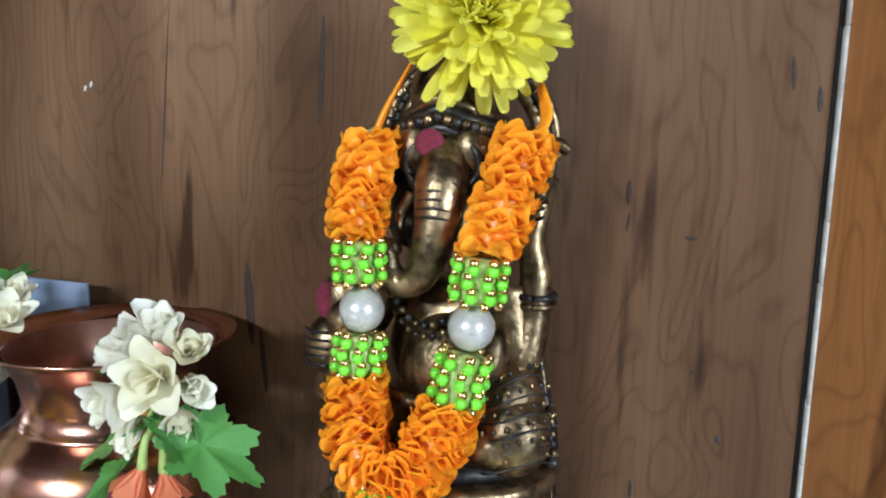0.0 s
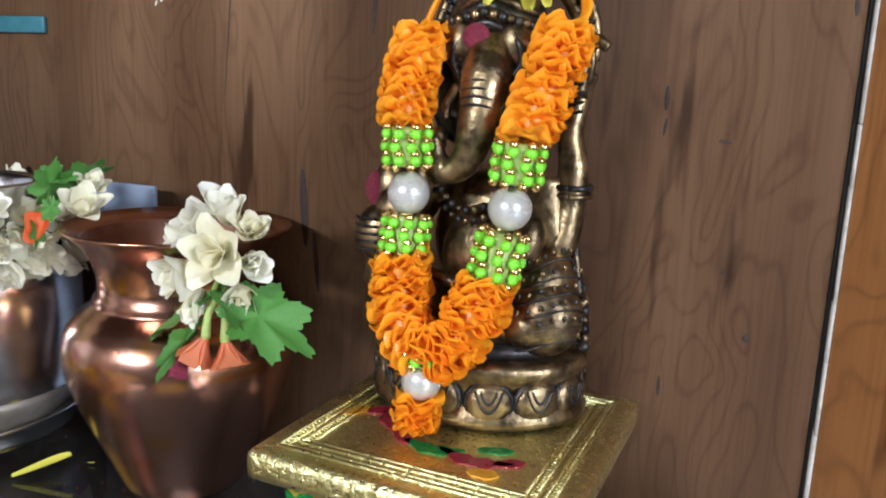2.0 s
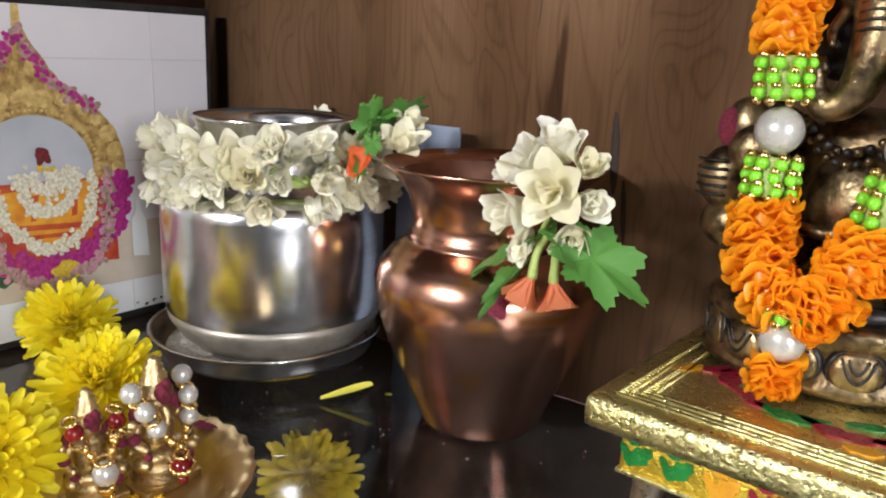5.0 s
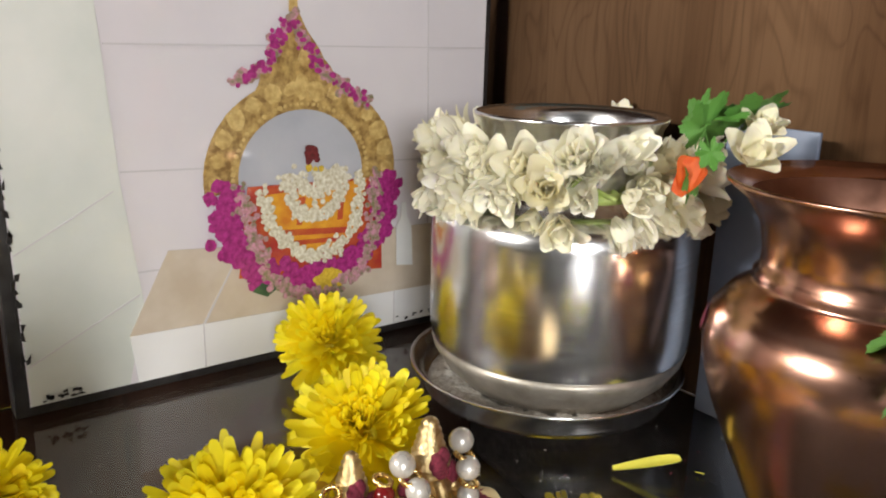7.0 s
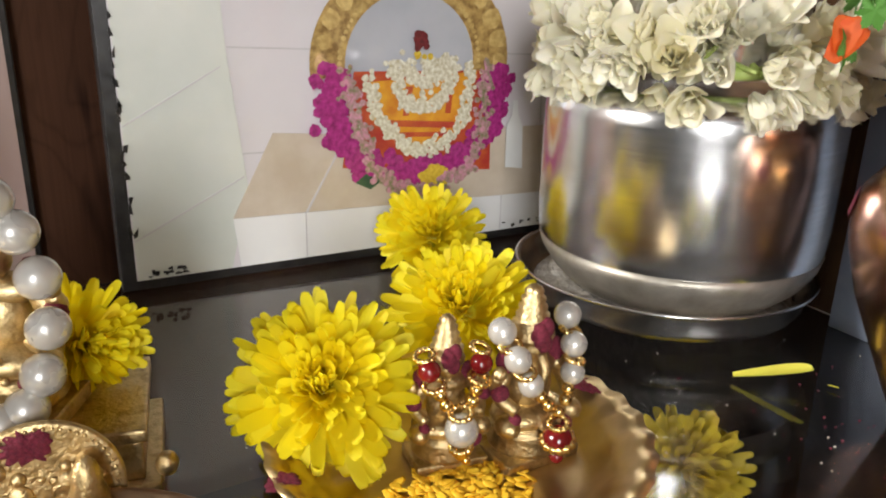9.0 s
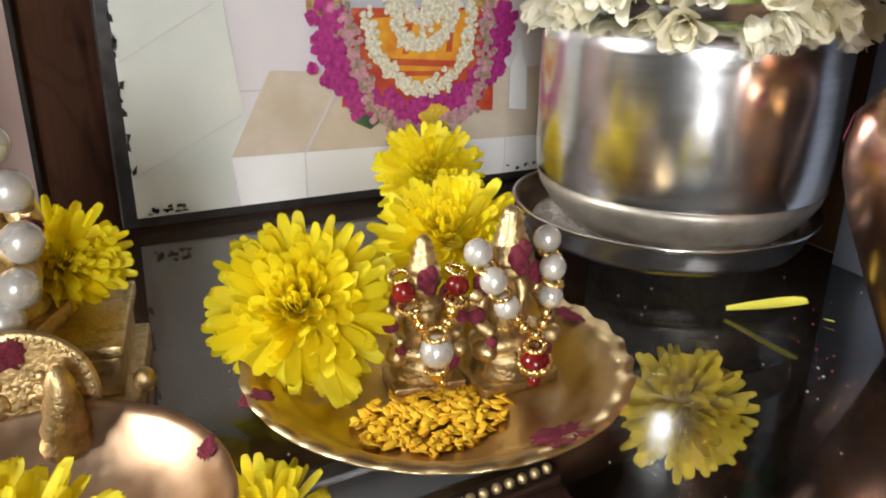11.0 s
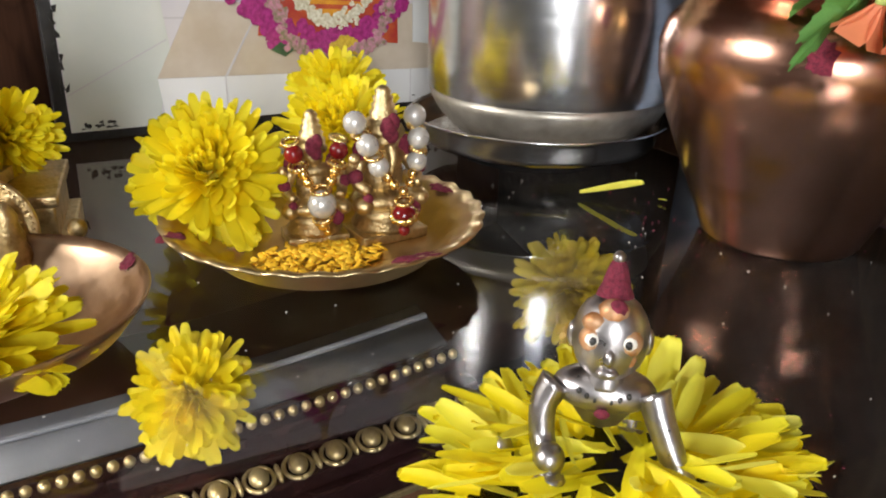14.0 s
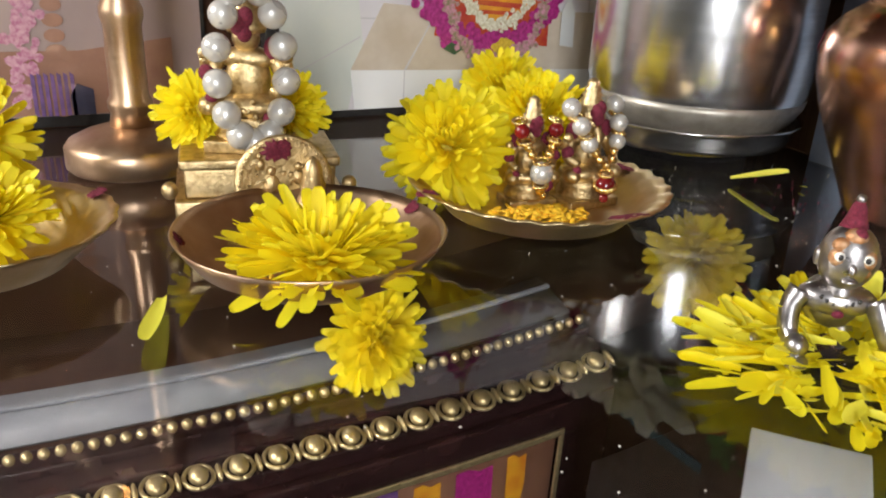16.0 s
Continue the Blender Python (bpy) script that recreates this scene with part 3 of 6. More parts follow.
dots(sid, along([(0.186, 0.122), (0.188, 0.10), (0.196, 0.078), (0.202, 0.060), (0.216, 0.049), (0.24, 0.045), (0.262, 0.050), (0.276, 0.066), (0.279, 0.090), (0.281, 0.121)], 330, 0.0027, 41), 0.0021, X + 0.0020, 41)
tagged(wpart("printed_rose_garland", sid, P_MIX, photo, "printed pink and green garland", False), kind="stuff")
misc = bmesh.new()
dots(misc, along([(0.229, 0.138), (0.236, 0.137)], 16, 0.0018, 51), 0.0026, X + 0.0024, 51)
wpart("printed_dark_flower", misc, P_DARKRED, photo, "printed dark red flower", False)
ym = bmesh.new()
dots(ym, along([(0.241, 0.053), (0.249, 0.052)], 50, 0.0028, 52), 0.0026, X + 0.0024, 52)
wpart("printed_yellow_flower", ym, P_YEL, photo, "", False)
wpart("printed_orange_mark", dots(bmesh.new(), [(0.231, 0.129), (0.236, 0.128), (0.240, 0.128)], 0.0024, X + 0.0024, 53), P_YEL, photo, "", False)
cd = flat(bmesh.new(), [(0.3005, 0.0525), (0.3145, 0.0505), (0.313, 0.080), (0.309, 0.088), (0.308, 0.098), (0.304, 0.098), (0.304, 0.088), (0.300, 0.081)], X + 0.0004)
wpart("printed_candle", cd, P_CANDLE, photo, "printed white candle bottle", False)
wpart("printed_leaf", flat(bmesh.new(), [(0.190, 0.052), (0.200, 0.047), (0.208, 0.052), (0.198, 0.058)], X + 0.0012), P_GREEN, photo, "", False)
# chips in the painted border
chips = bmesh.new()
rg = random.Random(9)
for k in range(36):
    zz = rg.uniform(0.03, 0.235)
    yy = 0.0575 + rg.uniform(-0.002, 0.001)
    flat(chips, [(yy, zz), (yy + rg.uniform(0.001, 0.003), zz + rg.uniform(-0.001, 0.001)), (yy + rg.uniform(0.0005, 0.003), zz + rg.uniform(0.002, 0.007)), (yy, zz + rg.uniform(0.002, 0.006))], PX + 0.0009, 0.0004)
for k in range(34):
    yy = rg.choice((rg.uniform(0.064, 0.085), rg.uniform(0.30, 0.336)))
    zz = 0.0075 + rg.uniform(0, 0.004)
    flat(chips, [(yy, zz), (yy + rg.uniform(0.001, 0.004), zz), (yy + rg.uniform(0.001, 0.003), zz + rg.uniform(0.0005, 0.002)), (yy, zz + 0.001)], PX + 0.0016, 0.0003)
tagged(wpart("chipped_paint", chips, BLACK, photo, "", False), kind="stuff")

photo2 = thing("framed_picture", (-0.632, -0.12, 0.0), "framed pink and brown shrine picture beside the brass lamp", "picture")
X = -0.630
wpart("backing", box(-0.639, X - 0.001, -0.36, 0.012, 0.0, 0.30, 0.001), BLACK, photo2, "black worn border", False)
wpart("print", flat(bmesh.new(), [(-0.355, 0.008), (0.009, 0.008), (0.008, 0.295), (-0.355, 0.295)], X - 0.001, 0.001), P_WALL, photo2, "printed rosy wall", False)
wpart("printed_wall", flat(bmesh.new(), [(-0.135, 0.009), (-0.012, 0.009), (-0.012, 0.06), (-0.072, 0.052), (-0.135, 0.052)], X + 0.0003), P_BROWN, photo2, "printed brown steps", False)
pk = bmesh.new()
dots(pk, along([(-0.102, 0.10), (-0.105, 0.06), (-0.110, 0.02)], 120, 0.004, 61), 0.003, X + 0.0007, 61)
wpart("printed_garland", pk, P_ROSE, photo2, "printed pink garland", False)
pl = bmesh.new()
for k in range(9):
    flat(pl, arc(-0.086, 0.012 + k * 0.010, 0.0065, 0.0045, 0, 360, 12)[:-1], X + 0.0007)
wpart("printed_pillar", pl, P_BROWN, photo2, "printed turned wooden pillar", False)
cl = bmesh.new()
for k in range(7):
    flat(cl, [(-0.104 + k * 0.004, 0.0085), (-0.1015 + k * 0.004, 0.0085), (-0.1015 + k * 0.004, 0.036), (-0.104 + k * 0.004, 0.038)], X + 0.0011)
wpart("printed_cloth", cl, P_PURPLE, photo2, "printed violet striped cloth", False)
wpart("printed_box", flat(bmesh.new(), [(-0.080, 0.0085), (-0.066, 0.0085), (-0.066, 0.026), (-0.076, 0.030), (-0.081, 0.022)], X + 0.0011), P_NAVY, photo2, "", False)


# ---- flowers ----
def petal_mesh(name, mat, length, width, curl, cup, n=6, point=0.5, notch=0.0):
    """A thin spoon-shaped petal along +x with a blunt tip, rising by curl, hollowed by cup."""
    bm = bmesh.new()
    rows = []
    for t in (0.0, 0.25, 0.48, 0.68, 0.83, 0.93, 0.98, 1.0):
        tip = 1.0 if t < 0.8 else math.sqrt(max(0.0, 1 - ((t - 0.8) / 0.2) ** 2.4)) * (1 - 0.3 * point) + 0.07
        w = width * 0.5 * (0.34 + 0.66 * math.sin(math.pi * min(0.62, t * 0.60 + 0.06))) * min(1.0, tip)
        z = curl * t * t * (1.15 - 0.35 * t)
        rows.append([bm.verts.new((length * (t - 0.025 * (t == 1.0) * (s != 0)), s * w, z + 0.5 * cup * w * s * s)) for s in (-1, -0.5, 0, 0.5, 1)])
    for a, b in zip(rows, rows[1:]):
        for k in range(4):
            bm.faces.new((a[k], b[k], b[k + 1], a[k + 1]))
    return mesh_of(name, bm, mat)


MUM = [petal_mesh("petal", YELLOW, 1.0, w, c, u, 6, p) for c, u, p, w in ((0.10, 0.55, 0.2, 0.150), (0.24, 0.8, 0.3, 0.135), (-0.12, 0.45, 0.2, 0.155), (0.34, 0.9, 0.3, 0.130), (0.02, 0.6, 0.1, 0.160))]
# petals in the darkened yellow, for the head in shade
MUM_SHADED = [petal_mesh("petal", YELLOW_SHADED, 1.0, w, c, u, 6, p) for c, u, p, w in ((0.10, 0.55, 0.2, 0.150), (0.24, 0.8, 0.3, 0.135), (-0.12, 0.45, 0.2, 0.155))]
MUM_LEMON = [petal_mesh("petal", YELLOW_LIME, 1.0, w, c, u, 6, p) for c, u, p, w in ((0.08, 0.6, 0.2, 0.155), (0.2, 0.8, 0.2, 0.145), (-0.15, 0.5, 0.2, 0.16), (0.26, 0.9, 0.2, 0.14))]


def chrysanthemum(at, face, r, seed, meshes=None, flatten=1.0, count=150, label="fresh yellow chrysanthemum head", group="yellow chrysanthemums", droop=34.0, rise=86.0):
    """Rings of petals round a heart; face: the way the flower looks."""
    meshes = meshes or MUM
    rg = random.Random(seed)
    ob = thing("chrysanthemum", at, label, "flower", group)
    ob.matrix_basis = Matrix.Translation(at) @ frame_to(face) @ pose(0, 0, 0, 0, 0, rg.uniform(0, 360))
    heart = bmesh.new()
    ball(heart, (0, 0, 0), (r * 0.38, r * 0.38, r * 0.36 * flatten), 14, 8)
    part("heart", heart, meshes[0].materials[0], ob, "deep yellow heart")
    count = min(296, int(count * 2.0))
    for i in range(count):
        f = (i + 0.5) / count
        el = rise * (1 - f) ** 0.95 - droop * max(0, f - 0.55) / 0.45
        az = i * 137.508 + rg.uniform(-16, 16)
        ln = r * (0.60 + 0.40 * f ** 0.5) * rg.uniform(0.78, 1.08)
        m = pose(0, 0, 0, 0, 0, az) @ pose(0, 0, 0, 0, -el + rg.uniform(-17, 17), 0) @ pose(r * 0.12, 0, 0, rg.uniform(-38, 38), 0, rg.uniform(-12, 12))
        s = ln * 0.90
        w = r * rg.uniform(0.82, 1.16) * (0.66 if f < 0.25 else 1.0)
        bend = rg.uniform(0.4, 1.5) if f < 0.35 else rg.uniform(-0.4, 1.2)
        q = Matrix.Diagonal((1, 1, flatten, 1)) @ m @ Matrix.Diagonal((s, w, s * bend, 1))
        shared("petal", meshes[rg.randrange(len(meshes))], q, ob)
    return ob


chrysanthemum((-0.404, 0.095, 0.031), (0.70, -0.30, 0.60), 0.038, 1, count=200, label="large yellow chrysanthemum head resting in a scalloped brass plate")
chrysanthemum((-0.552, 0.217, 0.028), (0.62, -0.45, 0.62), 0.035, 2, count=160, label="yellow chrysanthemum head leaning against the framed photograph")
chrysanthemum((-0.440, 0.174, 0.032), (0.55, -0.35, 0.75), 0.037, 3, count=160, label="yellow chrysanthemum head behind two small brass idols")
chrysanthemum((-0.310, -0.007, 0.0185), (0.10, -0.02, 0.99), 0.040, 4, flatten=0.55, count=170, droop=2.0, rise=50.0, label="flat yellow chrysanthemum head lying in a brass bowl")
chrysanthemum((-0.452, -0.026, 0.047), (0.75, -0.45, 0.2), 0.026, 5, count=110, label="yellow chrysanthemum head behind a pearl-decked brass idol")
chrysanthemum((-0.450, 0.018, 0.045), (0.75, 0.35, 0.25), 0.027, 6, count=110, label="yellow chrysanthemum head beside a pearl-decked brass idol")
chrysanthemum((-0.450, -0.130, 0.040), (0.75, -0.1, 0.5), 0.032, 7, count=120, label="yellow chrysanthemum head by the brass lamp")
chrysanthemum((-0.392, -0.125, 0.020), (0.35, 0.1, 0.9), 0.032, 8, droop=5.0, flatten=0.5, count=120, label="yellow chrysanthemum head in a second brass plate")
chrysanthemum((-0.474, 0.086, -0.149), (0.80, -0.25, 0.5), 0.040, 9, count=150, label="yellow chrysanthemum head on a picture frame under the glass shelf")
# dimmed by its olive petal colour, standing for shade under the glass
chrysanthemum((-0.446, 0.336, -0.140), (0.80, -0.45, 0.4), 0.042, 10, MUM_SHADED, count=150, label="yellow chrysanthemum head under the glass shelf, coloured olive for shade")
chrysanthemum((-0.0885, 0.322, 0.3185), (0.25, -0.93, 0.30), 0.040, 11, MUM_LEMON, 0.9, 170, "pale lemon chrysanthemum head set on the crown of a bronze idol")

# loose petals
PETAL = [petal_mesh("petal", YELLOW, 1.0, 0.235, c, u, 7, p) for c, u, p in ((0.10, 0.6, 0.9), (0.22, 0.8, 0.8), (-0.12, 0.5, 0.9))]
PETAL[1] = petal_mesh("petal", YELLOW_LIME, 1.0, 0.25, 0.20, 0.7, 7, 0.9)
pile = thing("petal_bed", (-0.186, 0.142, 0.0), "bed of loose yellow chrysanthemum petals under a silver crawling figure", "petals")
rg = random.Random(77)
for i in range(290):
    f = i / 290
    rad = 0.055 * math.sqrt(f) * rg.uniform(0.75, 1.08)
    az = rg.uniform(0, 360)
    lift = 0.004 + 0.016 * (1 - f) * rg.uniform(0.2, 1)
    p = Vector((rad * 0.74 * math.cos(radians(az)), rad * 0.74 * math.sin(radians(az)), lift))
    ln = rg.uniform(0.016, 0.026)
    m = Matrix.Translation(p) @ pose(0, 0, 0, 0, 0, az + (rg.uniform(-50, 50) if i % 5 < 4 else rg.uniform(0, 360))) @ pose(0, 0, 0, rg.uniform(-45, 45), rg.uniform(-26, 8) * (1.0 - 0.6 * f), 0)
    shared("petal", PETAL[i % 3], m @ Matrix.Diagonal((ln, ln * rg.uniform(0.85, 1.2), ln, 1)), pile)
for az, el, ln in ((118, 38, 0.034), (135, 55, 0.032), (150, 48, 0.03), (165, 40, 0.03), (100, 45, 0.03), (78, 30, 0.032), (60, 24, 0.034), (180, 52, 0.028), (142, 66, 0.032), (126, 30, 0.036), (88, 58, 0.026), (50, 40, 0.03)):
    m = Matrix.Translation((0.016 * math.cos(radians(az)), 0.016 * math.sin(radians(az)), 0.010)) @ pose(0, 0, 0, 0, -el, az)
    shared("petal", PETAL[int(az) % 3], m @ Matrix.Diagonal((ln * 0.82, ln, ln, 1)), pile)


def lone_petal(at, az, ln, mesh, label, roll=0, el=0):
    ob = tagged(shared("fallen_petal", mesh, Matrix.Translation(at) @ pose(0, 0, 0, roll, -el, az) @ Matrix.Diagonal((ln, ln, ln, 1))), label, "petal", "fallen petals")
    return ob


LP = petal_mesh("fallen_petal", YELLOW_LIME, 1.0, 0.22, 0.06, 0.9, 8, 0.5)
lone_petal((-0.383, 0.288, 0.0018), 47, 0.035, LP, "fallen pale yellow petal lying on the smoked glass", 12, 12)
lone_petal((-0.329, -0.065, 0.0025), -14, 0.040, LP, "fallen pale yellow petal lying flat on smoked glass", 20, 2)
lone_petal((-0.358, 0.322, 0.0012), 20, 0.005, LP, "tiny petal scrap on the smoked glass")


# ---- jasmine ----
def blossom_bm(seed, r, open_=0.5, n=5):
    """A plump double jasmine bloom looking along +z: broad smooth petals, loosely overlapping."""
    rg = random.Random(seed)
    bm = bmesh.new()
    for ring, (cnt, tilt, size) in enumerate(((n, 66 - 46 * open_, 1.0), (n - 1, 78 - 34 * open_, 0.92), (3, 86 - 8 * open_, 0.8))):
        for k in range(cnt):
            az = 360 * k / cnt + ring * 31 + rg.uniform(-12, 12)
            b2 = bmesh.new()
            rows = []
            sz = size * rg.uniform(0.88, 1.08)
            for i in range(8):
                t = i / 7
                w = 0.305 * math.sin(math.pi * (0.07 + 0.88 * t ** 1.1)) ** 0.75 * r * sz
                x, zz = r * sz * t, r * sz * (0.42 * t * t - 0.34 * t ** 3 + 0.02 * math.sin(6 * t + k))
                rows.append([b2.verts.new((x, s * w, zz + 0.30 * w * s * s)) for s in (-1, -0.5, 0, 0.5, 1)])
            for a, b in zip(rows, rows[1:]):
                for q in range(4):
                    b2.faces.new((a[q], b[q], b[q + 1], a[q + 1]))
            join(bm, b2, pose(0, 0, 0, 0, 0, az) @ pose(0, 0, 0, rg.uniform(-16, 16), -(tilt + rg.uniform(-10, 10)), 0))
    return bm


def leaf_bm(length, width, lobes=4, droop=0.15, seed=0):
    """A deeply lobed, toothed leaf from the origin along +x, gently folded on its midrib."""
    rg = random.Random(seed)
    bm = bmesh.new()
    rings = [[], [], []]
    n = 90
    cx = 0.40 * length
    for i in range(n + 1):
        th = radians(-168 + 336 * i / n)
        env = 1 - 0.40 * (abs(th) / math.pi) ** 1.1
        lob = 0.85 + 0.15 * math.cos(th * 7.5) + 0.055 * math.cos(th * 33 + seed)
        r = 0.60 * length * env * lob
        for ring, q in zip(rings, (0.35, 0.7, 1.0)):
            x, y = cx + r * q * math.cos(th), width * r * q * math.sin(th)
            z = 0.16 * abs(y) - droop * x * x / length + 0.03 * length * math.sin(5 * th + seed) * q
            ring.append(bm.verts.new((x, y, z)))
    hub = bm.verts.new((cx, 0, -droop * cx * cx / length))
    for i in range(n):
        bm.faces.new((hub, rings[0][i], rings[0][i + 1]))
        for a, b in zip(rings, rings[1:]):
            bm.faces.new((a[i], b[i], b[i + 1], a[i + 1]))
    tube(bm, [(-0.12 * length, 0, -0.02 * length), (0.15 * length, 0, 0.0), (cx, 0, -droop * cx * cx / length)], [0.018 * length, 0.016 * length, 0.01 * length], 6)
    return bm


BLOOM = [mesh_of("blossom", blossom_bm(s, 1.0, o), m) for s, o, m in ((1, 0.25, WHITE_PETAL), (2, 0.55, WHITE_PETAL), (3, 0.05, WHITE_PETAL), (4, 0.4, CREAM_PETAL))]
LEAVES = [mesh_of("leaf", leaf_bm(1.0, 0.95, 3, 0.18, 1), LEAF), mesh_of("leaf", leaf_bm(1.0, 0.85, 3, -0.1, 2), LEAF), mesh_of("leaf", leaf_bm(1.0, 0.8, 2, 0.28, 3), LEAF)]


def put(mesh, name, at, d, r, parent, spin=0.0, squash=1.0):
    """A piece at a place of the room, looking along d."""
    m = Matrix.Translation(Vector(at) - parent.location) @ frame_to(d) @ pose(0, 0, 0, 0, 0, spin) @ Matrix.Diagonal((r, r, r * squash, 1))
    return shared(name, mesh, m, parent)


def put_leaf(mesh, at, tip, parent, width=1.0, spin=0.0):
    d = Vector(tip) - Vector(at)
    m = Matrix.Translation(Vector(at) - parent.location) @ d.to_track_quat("X", "Z").to_matrix().to_4x4() @ pose(0, 0, 0, spin, 0, 0) @ Matrix.Diagonal((d.length, d.length * width, d.length, 1))
    return shared("leaf", mesh, m, parent)


# ---- steel pot on its tray ----
SX, SY = -0.4685, 0.3195
tray = thing("steel_tray", (SX, SY, 0), "round stainless steel tray with raised rim and pale ash inside", "tray")
wpart("dish", lathe(bmesh.new(), [(0.001, 0.0005), (0.070, 0.0005), (0.0735, 0.0015), (0.0765, 0.006), (0.0785, 0.014), (0.0815, 0.0165), (0.0825, 0.0175), (0.0815, 0.0182), (0.0785, 0.0165), (0.0755, 0.0095), (0.073, 0.005), (0.069, 0.003), (0.001, 0.003)], (SX, SY, 0.0090), 72), STEEL, tray)
# foot added to raise the tray, black in place of the shade beneath it
wpart("foot_ring", lathe(bmesh.new(), [(0.046, 0.0), (0.050, 0.0), (0.050, 0.0093), (0.046, 0.0093), (0.046, 0.0)], (SX, SY, 0), 64, caps=False), BLACK_SHADE, tray, "added recessed foot of the tray, coloured black for the shade beneath")
ash = bmesh.new()
ash_top = lambda a, i: (0.0045 * max(0.0, noise.noise((9 * math.cos(a), 9 * math.sin(a), i * 0.7))) + 0.0016 * noise.noise((40 * math.cos(a), 40 * math.sin(a), i * 3.1))) if 0 < i < 6 else 0
lathe(ash, [(0.046, 0.0028), (0.052, 0.0052), (0.057, 0.0062), (0.061, 0.0068), (0.065, 0.0060), (0.069, 0.0048), (0.0715, 0.0033), (0.046, 0.0028)], (SX, SY, 0.0090), 120, shift=ash_top)
wpart("ash", ash, SALT, tray, "pale crumbly ash")

SX, SY = -0.4640, 0.3240
pot = thing("steel_pot", (SX, SY, 0.004), "round polished stainless steel pot standing in a steel tray", "pot")
prof = [(0.001, 0.0122), (0.054, 0.0122), (0.0580, 0.0180), (0.0675, 0.0270), (0.0738, 0.0370), (0.0764, 0.0480), (0.0769, 0.0600), (0.0770, 0.080), (0.0770, 0.1120), (0.0762, 0.1185), (0.0725, 0.1235), (0.0620, 0.1280), (0.0535, 0.1320), (0.0500, 0.1380), (0.0500, 0.1600), (0.0515, 0.1675), (0.0542, 0.1720), (0.0547, 0.1735), (0.0534, 0.1742), (0.0502, 0.1690), (0.0484, 0.160), (0.0484, 0.138), (0.058, 0.126), (0.071, 0.118), (0.0748, 0.108), (0.0748, 0.060), (0.056, 0.024), (0.001, 0.0215)]
wpart("body", lathe(bmesh.new(), prof, (SX, SY, 0), 80), STEEL, pot)
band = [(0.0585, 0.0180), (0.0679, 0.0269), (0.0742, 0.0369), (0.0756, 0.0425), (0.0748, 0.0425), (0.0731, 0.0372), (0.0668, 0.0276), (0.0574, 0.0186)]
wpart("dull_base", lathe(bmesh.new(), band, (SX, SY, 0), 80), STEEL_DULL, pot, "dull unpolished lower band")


def patch(bm, centre, axis_xy, prof_r, az0, z0, wid, hei, seed, lift=0.0006):
    """A thin uneven smear on a turned body: prof_r(z) gives its radius."""
    rg = random.Random(seed)
    n = 22
    ring = []
    for k in range(n):
        a = 2 * math.pi * k / n
        q = rg.uniform(0.72, 1.1)
        az = az0 + wid * math.cos(a) * q
        zz = z0 + hei * math.sin(a) * q
        r = prof_r(zz) + lift
        ring.append(bm.verts.new((axis_xy[0] + r * math.cos(az), axis_xy[1] + r * math.sin(az), zz)))
    inner = []
    for k in range(n):
        a = 2 * math.pi * k / n
        az, zz = az0 + wid * 0.5 * math.cos(a), z0 + hei * 0.5 * math.sin(a)
        r = prof_r(zz) + lift * 1.6
        inner.append(bm.verts.new((axis_xy[0] + r * math.cos(az), axis_xy[1] + r * math.sin(az), zz)))
    for k in range(n):
        bm.faces.new((ring[k], ring[(k + 1) % n], inner[(k + 1) % n], inner[k]))
    bm.faces.new(inner)
    return bm


def radius_of(profile, upto):
    zs = [z for r, z in profile[:upto]]
    rs = [r for r, z in profile[:upto]]
    return lambda z: float(np.interp(z, zs, rs))


SR = radius_of(prof, 18)
wpart("kumkum_dot", patch(bmesh.new(), None, (SX, SY), SR, math.atan2(-0.060, -0.045), 0.119, 0.06, 0.004, 5), KUMKUM, pot, "dark red powder mark")

gl = thing("jasmine_garland", (SX, SY, 0.135), "white jasmine garland with green leaves round a steel pot", "garland")
rg = random.Random(15)
for k in range(136):
    row = k // 34
    az = 360 * k / 34 + row * 5 + rg.uniform(-7, 7)
    q = (0.0640, 0.0665, 0.0660, 0.0590)[row] + rg.uniform(-0.003, 0.004)
    zz = (0.1520, 0.1425, 0.1340, 0.1470)[row] + rg.uniform(-0.005, 0.005)
    ca, sa = math.cos(radians(az)), math.sin(radians(az))
    if SY + (q + 0.017) * sa > 0.398:
        continue
    d = (ca + rg.uniform(-0.5, 0.5), sa + rg.uniform(-0.5, 0.5), (0.55, 0.0, -0.75, 0.2)[row] + rg.uniform(-0.4, 0.4))
    put(BLOOM[rg.choice((0, 0, 2, 2, 2, 3, 1))], "blossom", (SX + q * ca, SY + q * sa, zz), d, rg.uniform(0.0165, 0.0225), gl, rg.uniform(0, 360), rg.uniform(0.95, 1.3))
stem = bmesh.new()
tube(stem, [(SX + 0.062 * math.cos(a), SY + 0.062 * math.sin(a), 0.141 + 0.004 * math.sin(3 * a)) for a in np.linspace(0, 2 * math.pi, 25)], [0.003], 8)
for k in range(40):
    a = rg.uniform(0, 2 * math.pi)
    tube(stem, [(SX + 0.060 * math.cos(a), SY + 0.060 * math.sin(a), 0.141), (SX + 0.070 * math.cos(a + 0.1), SY + 0.070 * math.sin(a + 0.1), 0.141 + rg.uniform(-0.012, 0.012))], [0.0016, 0.001], 6)
wpart("thread", stem, LEAF_PALE, gl, "pale green garland thread with stubs")
